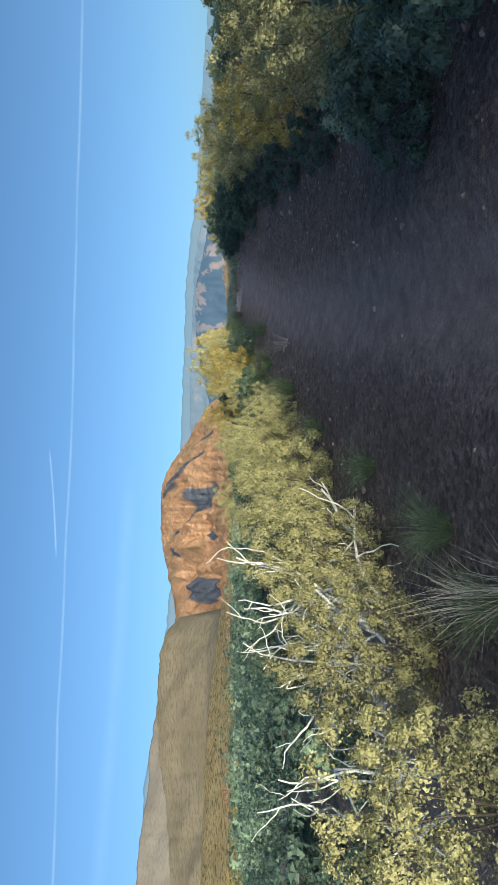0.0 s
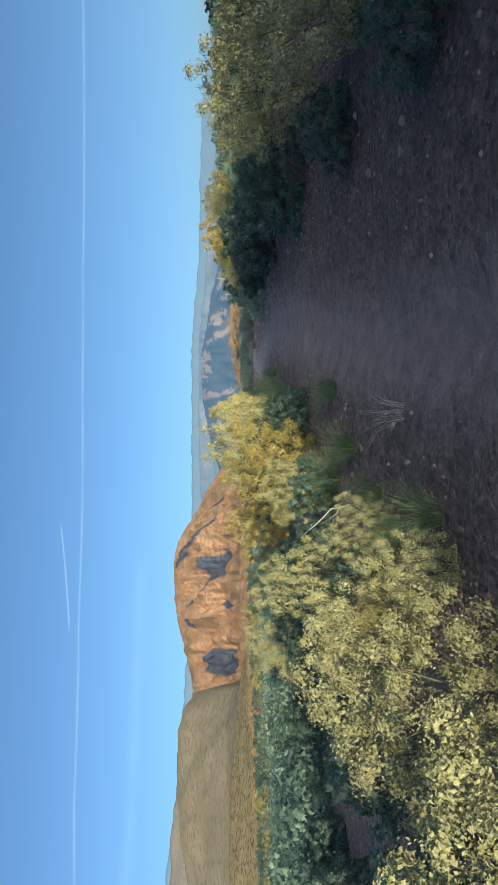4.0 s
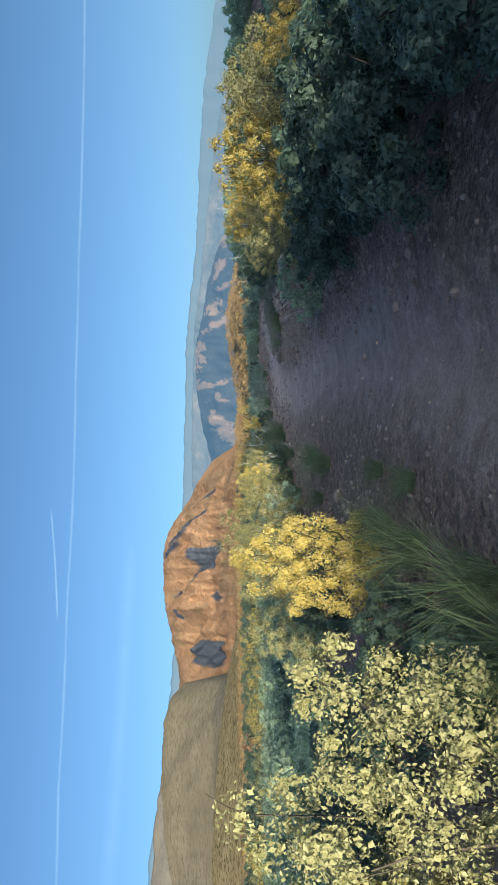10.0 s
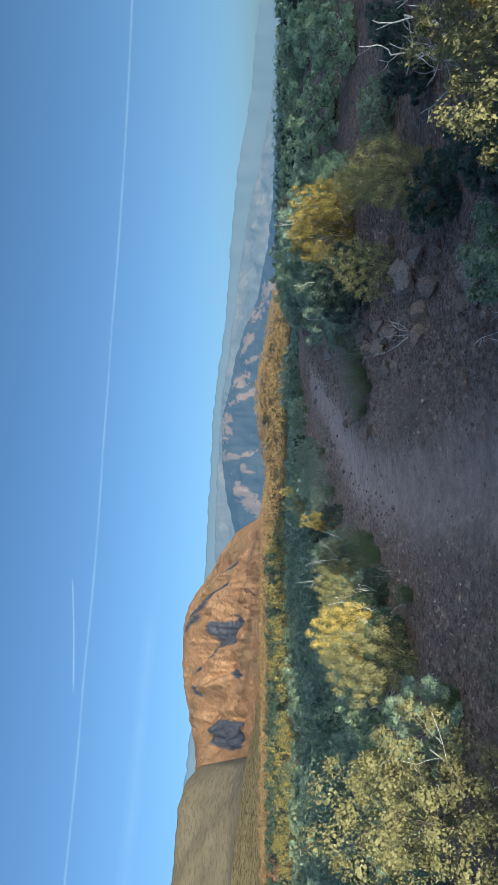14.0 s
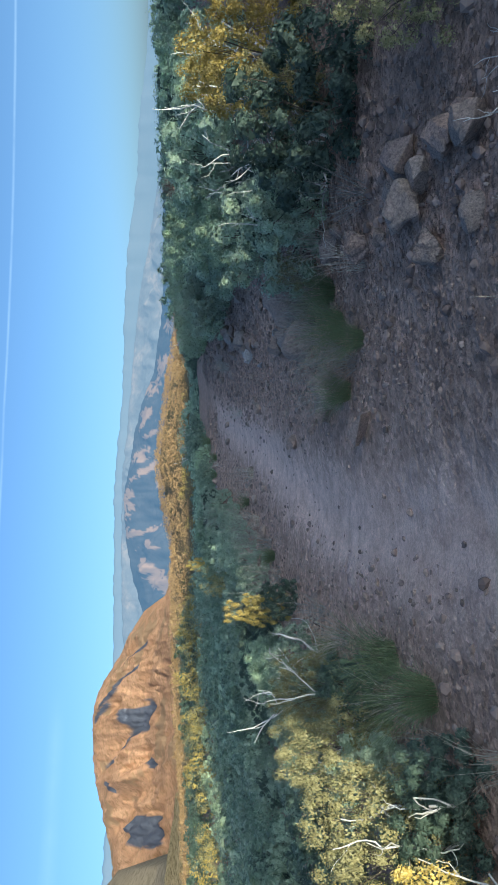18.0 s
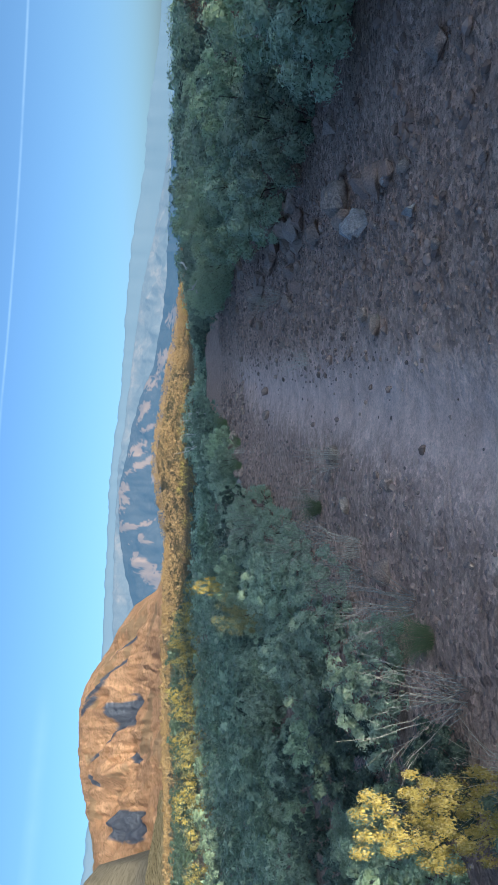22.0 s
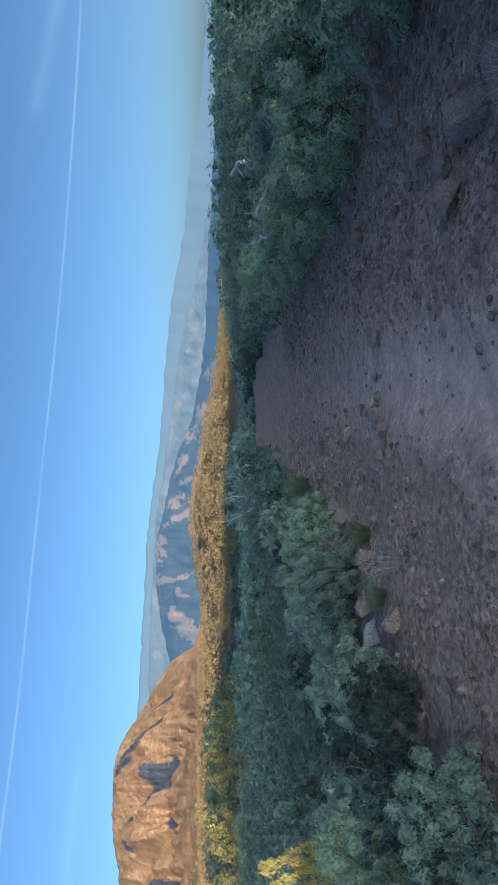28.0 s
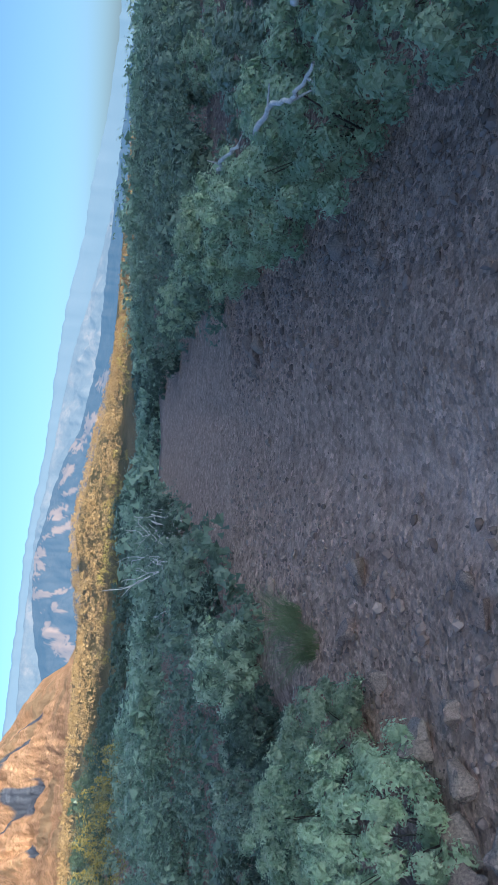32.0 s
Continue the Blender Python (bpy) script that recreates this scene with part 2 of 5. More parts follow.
    b2.inputs["Strength"].default_value, b2.inputs["Distance"].default_value = 0.7, 0.015
    l.new(fine.outputs[0], b2.inputs["Height"])
    l.new(b1.outputs[0], b2.inputs["Normal"])
    b3 = n.new("ShaderNodeBump")
    b3.inputs["Strength"].default_value, b3.inputs["Distance"].default_value = 0.7, 0.09
    l.new(mid.outputs[0], b3.inputs["Height"])
    l.new(b2.outputs[0], b3.inputs["Normal"])
    for node, most, least in ((b0, 0.6, 0.1), (b1, 0.8, 0.15), (b2, 0.8, 0.35), (b3, 0.8, 0.3)):
        worked = n.new("ShaderNodeMapRange")
        worked.inputs[3].default_value, worked.inputs[4].default_value = most, least
        l.new(tread.outputs["Fac"], worked.inputs[0])
        l.new(worked.outputs[0], node.inputs["Strength"])
    l.new(b3.outputs[0], b.inputs["Normal"])
    return m


EARTH = ground_material()


def mountain_material(name, low, high, speckle, scale, glow=None, blotch=None, relief=20.0, edge=(0.35, 0.65), detail=8, sunlit_tint=None):
    """Rock and scrub of a far slope; glow: haze, put in as the slope's own emission."""
    m, n, l, b = material(name, 1.0)
    b.inputs["Specular IOR Level"].default_value = 0.0
    t = n.new("ShaderNodeTexCoord")
    f = noise_node(n, l, scale, detail, 0.6, t.outputs["Object"])
    r = ramp(n, [(edge[0], low), (edge[1], high)])
    l.new(f.outputs[0], r.inputs[0])
    f2 = noise_node(n, l, scale * 9, 5, 0.7, t.outputs["Object"])
    r2 = ramp(n, [(0.40, (0, 0, 0)), (0.52, (1, 1, 1))])
    l.new(f2.outputs[0], r2.inputs[0])
    c = mixed(n, l, r2.outputs[0], speckle, r.outputs[0])
    if blotch:
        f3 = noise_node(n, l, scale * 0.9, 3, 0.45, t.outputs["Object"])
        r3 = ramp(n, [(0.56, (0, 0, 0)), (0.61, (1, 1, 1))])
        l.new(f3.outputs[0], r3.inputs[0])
        c = mixed(n, l, r3.outputs[0], c, blotch)
        # cliff shadows painted into the rock as dark bluish patches
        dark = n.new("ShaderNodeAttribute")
        dark.attribute_name = "painted_light"
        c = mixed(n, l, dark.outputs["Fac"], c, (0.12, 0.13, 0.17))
    # sunlit faces painted as a warmer colour inside the patch mask
    if sunlit_tint:
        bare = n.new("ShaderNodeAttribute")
        bare.attribute_name = "painted_light"
        c = mixed(n, l, bare.outputs["Fac"], c, sunlit_tint)
    l.new(c, b.inputs["Base Color"])
    bump = n.new("ShaderNodeBump")
    bump.inputs["Strength"].default_value, bump.inputs["Distance"].default_value = 0.9, relief
    f4 = noise_node(n, l, scale * 3, 9, 0.68, t.outputs["Object"])
    l.new(f4.outputs[0], bump.inputs["Height"])
    l.new(bump.outputs[0], b.inputs["Normal"])
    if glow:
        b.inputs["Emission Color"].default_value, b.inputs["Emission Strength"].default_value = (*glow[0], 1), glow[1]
    return m


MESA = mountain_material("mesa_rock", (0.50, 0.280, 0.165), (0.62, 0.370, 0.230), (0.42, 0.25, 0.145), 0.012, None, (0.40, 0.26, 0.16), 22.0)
GREY_HILL = mountain_material("grass_hill", (0.285, 0.225, 0.150), (0.360, 0.285, 0.195), (0.235, 0.190, 0.125), 0.012, None, None, 2.0)
# the back hill and the three ranges emit blue themselves, standing in for haze
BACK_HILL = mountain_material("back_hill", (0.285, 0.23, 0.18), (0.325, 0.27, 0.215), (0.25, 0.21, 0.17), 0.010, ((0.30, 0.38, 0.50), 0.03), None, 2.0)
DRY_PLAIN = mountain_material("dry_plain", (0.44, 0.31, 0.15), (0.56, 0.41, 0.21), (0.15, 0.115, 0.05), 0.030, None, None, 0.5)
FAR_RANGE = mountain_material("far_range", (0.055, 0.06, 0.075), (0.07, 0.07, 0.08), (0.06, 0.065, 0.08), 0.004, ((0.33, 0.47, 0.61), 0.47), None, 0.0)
# paler noise patches here are sunlit slopes painted into the colour
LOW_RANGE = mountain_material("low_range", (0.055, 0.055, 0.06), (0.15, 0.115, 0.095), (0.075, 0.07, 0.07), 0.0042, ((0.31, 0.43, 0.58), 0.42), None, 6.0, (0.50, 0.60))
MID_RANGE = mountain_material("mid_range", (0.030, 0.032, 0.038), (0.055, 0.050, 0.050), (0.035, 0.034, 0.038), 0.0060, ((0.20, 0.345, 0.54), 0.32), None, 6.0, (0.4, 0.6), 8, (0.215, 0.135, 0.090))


# ---- mesh helpers ----
def hashed(ix, iy, seed):
    n = (ix.astype(np.int64) * 374761393 + iy.astype(np.int64) * 668265263 + seed * 1442695041) & 0x7FFFFFFF
    n = ((n ^ (n >> 13)) * 1274126177) & 0x7FFFFFFF
    return ((n ^ (n >> 16)) & 0xFFFF) / 65535.0


def value_noise(x, y, seed=0):
    x, y = np.asarray(x, float), np.asarray(y, float)
    ix, iy = np.floor(x), np.floor(y)
    fx, fy = x - ix, y - iy
    fx, fy = fx * fx * (3 - 2 * fx), fy * fy * (3 - 2 * fy)
    a, b = hashed(ix, iy, seed), hashed(ix + 1, iy, seed)
    c, d = hashed(ix, iy + 1, seed), hashed(ix + 1, iy + 1, seed)
    return (a + (b - a) * fx) * (1 - fy) + (c + (d - c) * fx) * fy


def fbm(x, y, octaves=4, seed=0):
    """Noise about 0, between -1 and 1."""
    out, amp, total = 0.0, 1.0, 0.0
    for k in range(octaves):
        out = out + amp * (2 * value_noise(x * 2**k + 17.3 * k, y * 2**k - 9.1 * k, seed + k) - 1)
        total, amp = total + amp, amp * 0.5
    return out / total


def array_mesh(name, verts, faces, mat, smooth=False):
    """A mesh from arrays: vertices (n, 3) and faces (m, k), k corners each."""
    verts, faces = np.asarray(verts, np.float32), np.asarray(faces, np.int32)
    me = bpy.data.meshes.new(name)
    k = faces.shape[1]
    me.vertices.add(len(verts))
    me.vertices.foreach_set("co", verts.ravel())
    me.loops.add(faces.size)
    me.loops.foreach_set("vertex_index", faces.ravel())
    me.polygons.add(len(faces))
    me.polygons.foreach_set("loop_start", np.arange(0, faces.size, k, dtype=np.int32))
    me.polygons.foreach_set("loop_total", np.full(len(faces), k, np.int32))
    me.polygons.foreach_set("use_smooth", np.full(len(faces), smooth))
    me.update(calc_edges=True)
    me.materials.append(mat)
    return me


def part(name, me, parent, label=""):
    ob = new(name, me)
    ob.parent = parent
    return tagged(ob, label)


def tube(points, r0, r1, sides=5):
    """Vertices and faces of a tapered, bent round stick."""
    points = np.asarray(points, float)
    n = len(points)
    ways = np.gradient(points, axis=0)
    ways /= np.linalg.norm(ways, axis=1, keepdims=True) + 1e-9
    ref = np.where(np.abs(ways[:, 2:3]) < 0.9, np.array([[0, 0, 1.0]]), np.array([[1.0, 0, 0]]))
    u = np.cross(ways, ref)
    u /= np.linalg.norm(u, axis=1, keepdims=True) + 1e-9
    v = np.cross(ways, u)
    ang = np.arange(sides) * 2 * np.pi / sides
    rad = np.linspace(r0, r1, n)[:, None, None]
    ring = points[:, None] + rad * (np.cos(ang)[None, :, None] * u[:, None] + np.sin(ang)[None, :, None] * v[:, None])
    verts = ring.reshape(-1, 3)
    i, j = np.meshgrid(np.arange(n - 1), np.arange(sides), indexing="ij")
    a, b = i * sides + j, i * sides + (j + 1) % sides
    faces = np.stack([a, b, b + sides, a + sides], -1).reshape(-1, 4)
    return verts, faces


def joined(pieces):
    verts, faces, base = [], [], 0
    for v, f in pieces:
        verts.append(v)
        faces.append(np.asarray(f) + base)
        base += len(v)
    return np.concatenate(verts), np.concatenate(faces)


def unit(v):
    return v / (np.linalg.norm(v, axis=-1, keepdims=True) + 1e-9)


def leaves(rng, at, outward, size, slim=0.5, plain=False, ragged=0.6):
    """Folded leaf blades, one island each, at the given places; plain: of three corners."""
    n = len(at)
    normal = unit(outward + rng.normal(0, ragged, (n, 3)))
    along = unit(np.cross(normal, rng.normal(0, 1, (n, 3))))
    across = np.cross(normal, along)
    ln = (size * rng.uniform(0.6, 1.25, n))[:, None]
    w = ln * slim * rng.uniform(0.8, 1.2, (n, 1))
    if plain:
        corners = np.stack([at - along * ln * 0.5, at + across * w * 0.7, at + along * ln * 0.5 - across * w * 0.3], 1)
        return corners.reshape(-1, 3), np.arange(3 * n).reshape(-1, 3)
    fold = normal * ln * rng.uniform(0.05, 0.25, (n, 1))
    corners = np.stack([at - along * ln * 0.5, at + across * w * 0.5 + fold, at + along * ln * 0.5, at - across * w * 0.5 + fold], 1)
    return corners.reshape(-1, 3), np.arange(4 * n).reshape(-1, 4)


# ---- the lie of the land ----
WAY_Y = [-12, 0, 3.5, 7.2, 10, 13.9, 17.2, 20.5, 23.7, 26.2, 28.8, 31.8, 34.5, 37.5, 39.6, 41.2, 43.9, 46.7, 50, 52, 57.7, 62, 90]
WAY_X = [-1.6, 0.0, 0.6, 1.4, 2.2, 3.3, 3.9, 4.3, 4.8, 5.3, 6.0, 7.1, 8.0, 9.2, 10.4, 11.3, 12.4, 13.5, 15.0, 15.9, 17.8, 19.5, 33.0]
LIE_Y = [-12, 0, 4, 8, 11, 14, 17, 20.5, 27, 31, 34.5, 37.5, 40, 43, 45, 50, 57, 65, 75, 90]
LIE_Z = [-0.3, 0.0, 0.21, 0.38, 0.60, 0.92, 1.08, 0.98, 0.96, 0.90, 0.76, 0.68, 0.66, 0.46, 0.38, 0.05, -0.35, -0.50, -0.3, -0.3]
SIDE_D = [-400, -60, -25, -10, -4, -2.2, -1.5, 0, 1.5, 2.2, 3.5, 8, 20, 40, 80, 400]
SIDE_Z = [-1.2, -0.9, -0.8, -0.35, -0.05, 0.06, 0.0, -0.05, 0.0, 0.08, 0.25, 0.40, 0.30, -0.6, -3.0, -5.0]


def way_x(y):
    return np.interp(y, WAY_Y, WAY_X)


def off_way(x, y):
    """How far right of the middle of the trail."""
    return (np.asarray(x) - way_x(y)) * 0.96


def land(x, y):
    x, y = np.asarray(x, float), np.asarray(y, float)
    d = off_way(x, y)
    near = np.interp(y, LIE_Y, LIE_Z) + np.interp(d, SIDE_D, SIDE_Z)
    near = near - 0.6 * np.clip((-d - 2.3) / 3, 0, 1) * np.clip((62 - y) / 12, 0, 1)
    near = near - 4.0 * np.clip((y - 60) / 30, 0, 1) * np.clip((x - 6) / 8, 0, 1)
    ex, ey = x - 8.0, y - 30.0
    r, az = np.hypot(ex, ey), np.degrees(np.arctan2(ex, ey))
    fall = np.interp(az, [-180, -60, 4, 16, 30, 60, 120, 180], [-0.015, -0.02, -0.021, -0.035, -0.05, -0.05, -0.01, -0.01])
    far = 1.3 + fall * r
    top = np.interp(az, [2, 6, 8, 11, 14, 18, 22, 26, 30, 34], [-4, -2.6, -1.6, -0.4, 0.7, -1.0, -2.8, -4.6, -6, -7])
    knoll = (top - far).clip(0) * np.exp(-(((r - 135) / 28) ** 2)) * ((az > 0) & (az < 36))
    mix = np.clip((r - 55) / 60, 0, 1)
    mix = mix * mix * (3 - 2 * mix)
    z = near * (1 - mix) + (far + knoll) * mix
    on = np.exp(-((d / 1.5) ** 4)) * (np.abs(y - 22) < 40)
    rough = 0.10 * fbm(x * 0.35, y * 0.35, 3, 5) * (1 - on) + 0.035 * fbm(x * 1.1, y * 1.1, 3, 9) + (0.018 + 0.02 * (1 - on)) * fbm(x * 3.2, y * 3.2, 2, 3)
    rut = -0.05 * np.exp(-(((d + 0.1 - 0.25 * np.sin(y * 0.4)) / 0.35) ** 2)) * on
    return z + rough * np.clip(1.2 - r / 300, 0.2, 1) + rut + 1.2 * fbm(x / 60, y / 60, 3, 21) * np.clip((r - 90) / 200, 0, 1)


def height(x, y):
    return float(land(x, y))


def spread(lo, hi, step, reach, growth=1.16):
    inner = np.arange(lo, hi + step / 2, step)
    outer, s, p = [], step, 0.0
    while p < reach:
        s *= growth
        p += s
        outer.append(p)
    outer = np.array(outer)
    return np.concatenate([lo - outer[::-1], inner, hi + outer])


def make_ground():
    xs, ys = spread(-4, 16, 0.13, 4800), spread(-2, 50, 0.15, 4800)
    gx, gy = np.meshgrid(xs, ys, indexing="ij")
    z = land(gx, gy)
    verts = np.stack([gx, gy, z], -1).reshape(-1, 3)
    i, j = np.meshgrid(np.arange(len(xs) - 1), np.arange(len(ys) - 1), indexing="ij")
    a = i * len(ys) + j
    faces = np.stack([a, a + len(ys), a + len(ys) + 1, a + 1], -1).reshape(-1, 4)
    me = array_mesh("ground", verts, faces, EARTH, True)
    d = off_way(gx, gy)
    worn = np.clip(1.4 - np.abs(d - 0.15) / 2.2, 0, 1) * (gy < 60) * (gy > -15)
    r = np.hypot(gx - 8, gy - 30)
    # pale: painted brightness, rising along the trail
    for name, values in (("worn", worn), ("pale", np.interp(gy, [6, 12, 20, 29], [0, 0.12, 0.36, 1])), ("dry", np.clip((r - 50) / 30, 0, 1)), ("tread", np.exp(-(((d + 0.1 - 0.25 * np.sin(gy * 0.4)) / 0.55) ** 2)) * np.clip((gy + 4) / 6, 0, 1) * np.clip((46 - gy) / 8, 0, 1))):
        me.attributes.new(name, "FLOAT", "POINT").data.foreach_set("value", values.ravel().astype(np.float32))
    return tagged(new("ground", me), "bare dirt trail and stony scrubland soil", "ground", kind="structure")


make_ground()


def make_hill():
    """A long unseen rise added behind the walker, crest shaped to shade the trail."""
    w, s = np.meshgrid(np.linspace(-70, 190, 261), np.linspace(-150, -22, 33), indexing="ij")
    c, n = -math.cos(radians(SUN_AZ)), math.sin(radians(SUN_AZ))
    x, y = c * w - n * s, n * w + c * s
    # crest heights tuned to set which plants are lit and which shaded
    crest = np.interp(w, [-70, -12, 0.1, 2.15, 4.13, 5.16, 6.54, 8.23, 9.9, 11.4, 12.6, 13.6, 14.6, 15.0, 15.5, 15.9, 16.6, 17.5, 18.3, 21, 24, 36, 46, 56, 76, 104, 190],
                      [-1.6, 0.0, 0.60, 1.00, 1.32, 1.74, 2.26, 2.30, 2.26, 2.4, 2.66, 3.0, 3.0, 2.8, 2.8, 3.1, 3.25, 3.3, 3.65, 4.0, 4.7, 4.9, 4.2, 2.6, 0.4, -1.0, -3.0]) + 70 * math.tan(radians(SUN_EL))
    up = np.exp(-(((s + 70) / 26) ** 2))
    z = land(x, y) * (1 - up) - 1.5 * (1 - up) + crest * up + 0.06 * fbm(w * 0.5, s * 0.2, 3, 41) * up
    verts = np.stack([x, y, z], -1).reshape(-1, 3)
    i, j = np.meshgrid(np.arange(260), np.arange(32), indexing="ij")
    a = i * 33 + j
    me = array_mesh("hill", verts, np.stack([a, a + 1, a + 34, a + 33], -1).reshape(-1, 4), GREY_HILL, True)
    tagged(new("shade_hill_behind", me), "long unseen grassy rise added to shade the trail", "hill", kind="structure")


make_hill()


# ---- the distance ----
def far_slope(name, label, mat, azs, els, foot, crest, foot_el, step=0.12, rows=70, spurs=0.25, seed=1, steep=1.0, freq=0.5, bumps=0.05, skew=0.9, light_patches=(), lumps=1.0, ragged=1.0):
    """A range seen from the trail: its skyline by bearing and height angle, from its foot to its crest."""
    az = np.arange(azs[0], azs[-1] + step / 2, step)
    n = len(az)
    u = np.linspace(0, 1.35, rows)
    azg, ug = np.meshgrid(az, u, indexing="ij")
    top = np.interp(azg, azs, els) + 0.10 * fbm(azg * 1.7, azg * 0, 3, seed + 7)
    gully = 1 - np.abs(fbm(azg * freq + skew * ug, ug * 1.7 + 0.2 * azg, 3, seed)) * 2.2
    gully2 = 1 - np.abs(fbm(azg * freq * 2.3 + 1.6 * skew * ug + 5, ug * 3.0, 3, seed + 3)) * 2.0
    uu = np.clip(ug + spurs * (0.7 * gully + 0.3 * gully2 - 0.5) * np.clip(ug * 3, 0, 1) * np.clip((1.05 - ug) * 4, 0, 1), 0, 2)
    rise = np.clip(uu, 0, 1)
    rise = np.where(rise < 0.45, rise / 0.45 * 0.30, 0.30 + 0.70 * (1 - (1 - (rise - 0.45) / 0.55) ** steep))
    rise = np.where(ug > 1, 1 - (ug - 1) * 1.2, rise)
    r = foot + (crest - foot) * ug
    # mask of the patches where shade or sunlight is painted into the colour
    painted_light = np.zeros_like(r)
    for at_az, low, high, half, deep, lean in light_patches:
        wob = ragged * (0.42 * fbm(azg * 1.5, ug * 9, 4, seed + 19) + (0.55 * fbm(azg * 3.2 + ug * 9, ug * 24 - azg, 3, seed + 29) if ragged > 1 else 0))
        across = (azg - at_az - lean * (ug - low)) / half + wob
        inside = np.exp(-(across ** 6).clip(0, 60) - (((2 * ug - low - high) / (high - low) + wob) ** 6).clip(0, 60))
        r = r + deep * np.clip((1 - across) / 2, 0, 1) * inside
        painted_light = np.maximum(painted_light, inside)
    base, peak = 2.0 + foot * np.tan(np.radians(foot_el)), 2.0 + crest * np.tan(np.radians(top))
    z = base - 6 + (peak - base + 6) * rise + (peak - base) * bumps * fbm((azg + 5 * ug) * lumps, (azg - 5 * ug) * lumps, 4, seed + 11) * np.clip(ug * 3, 0, 1) * np.clip((1.0 - ug) * 5, 0, 1)
    x, y = 5 + r * np.sin(np.radians(azg)), 20 + r * np.cos(np.radians(azg))
    verts = np.stack([x, y, z], -1).reshape(-1, 3)
    i, j = np.meshgrid(np.arange(n - 1), np.arange(rows - 1), indexing="ij")
    a = i * rows + j
    me = array_mesh(name, verts, np.stack([a, a + 1, a + rows + 1, a + rows], -1).reshape(-1, 4), mat, True)
    me.attributes.new("painted_light", "FLOAT", "POINT").data.foreach_set("value", np.clip(painted_light * 3 - 1, 0, 1).ravel().astype(np.float32))
    return tagged(new(name, me), label, "mountain", kind="structure")


# the listed patches are shadows painted into the mesa's colour
far_slope("backdrop_mesa", "steep orange sunlit mesa with gully shadows painted dark", MESA,
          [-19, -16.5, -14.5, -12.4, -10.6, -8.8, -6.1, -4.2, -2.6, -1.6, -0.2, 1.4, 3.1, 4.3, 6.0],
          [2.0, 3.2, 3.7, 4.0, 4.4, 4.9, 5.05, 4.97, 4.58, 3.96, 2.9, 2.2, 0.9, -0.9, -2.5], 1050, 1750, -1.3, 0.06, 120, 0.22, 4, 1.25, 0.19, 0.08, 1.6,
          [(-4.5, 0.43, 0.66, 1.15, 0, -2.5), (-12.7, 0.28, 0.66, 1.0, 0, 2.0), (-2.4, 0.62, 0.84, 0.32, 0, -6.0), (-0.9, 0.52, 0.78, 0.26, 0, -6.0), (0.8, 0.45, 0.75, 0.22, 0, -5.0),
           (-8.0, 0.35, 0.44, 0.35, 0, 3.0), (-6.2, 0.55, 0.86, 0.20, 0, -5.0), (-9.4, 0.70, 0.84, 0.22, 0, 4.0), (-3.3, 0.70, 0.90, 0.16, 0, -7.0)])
far_slope("backdrop_grass_hill", "broad grey-brown hill of dry grass", GREY_HILL,
          [-62, -48, -40, -34, -31, -27.6, -25, -22, -18.9, -17.2, -15.4, -14.4, -13.6],
          [2.6, 3.0, 3.2, 3.5, 3.75, 4.2, 4.75, 5.05, 5.05, 4.95, 4.4, 3.4, -1.0], 620, 1150, -1.0, 0.2, 60, 0.04, 12, 1.0, 0.08, 0.008, 0.9, (), 0.35)
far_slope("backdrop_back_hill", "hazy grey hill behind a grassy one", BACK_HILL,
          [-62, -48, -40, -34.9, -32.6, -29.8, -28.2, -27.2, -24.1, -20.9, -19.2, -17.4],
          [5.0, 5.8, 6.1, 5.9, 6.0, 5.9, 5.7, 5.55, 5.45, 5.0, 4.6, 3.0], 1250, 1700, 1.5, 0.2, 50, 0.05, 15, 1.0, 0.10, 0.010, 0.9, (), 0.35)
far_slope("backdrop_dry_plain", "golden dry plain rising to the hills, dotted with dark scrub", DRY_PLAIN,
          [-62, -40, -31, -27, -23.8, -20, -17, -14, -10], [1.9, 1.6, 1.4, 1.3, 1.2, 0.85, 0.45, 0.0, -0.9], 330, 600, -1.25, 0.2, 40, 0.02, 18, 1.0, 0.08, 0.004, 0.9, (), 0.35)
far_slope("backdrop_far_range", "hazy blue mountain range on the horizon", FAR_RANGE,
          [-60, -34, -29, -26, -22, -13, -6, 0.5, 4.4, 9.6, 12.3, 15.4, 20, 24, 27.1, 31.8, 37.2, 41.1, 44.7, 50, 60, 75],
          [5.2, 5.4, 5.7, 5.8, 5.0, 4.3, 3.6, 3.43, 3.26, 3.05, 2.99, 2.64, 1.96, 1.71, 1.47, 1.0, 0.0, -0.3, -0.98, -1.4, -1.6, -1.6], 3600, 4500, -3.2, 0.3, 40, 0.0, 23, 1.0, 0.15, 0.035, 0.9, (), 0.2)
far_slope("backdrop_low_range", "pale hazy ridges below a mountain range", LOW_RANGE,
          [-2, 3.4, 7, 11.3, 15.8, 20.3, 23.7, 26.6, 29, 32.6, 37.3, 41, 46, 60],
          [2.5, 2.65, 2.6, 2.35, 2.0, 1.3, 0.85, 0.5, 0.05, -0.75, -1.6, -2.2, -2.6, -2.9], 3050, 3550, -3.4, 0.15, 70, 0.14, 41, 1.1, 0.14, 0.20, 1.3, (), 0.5)
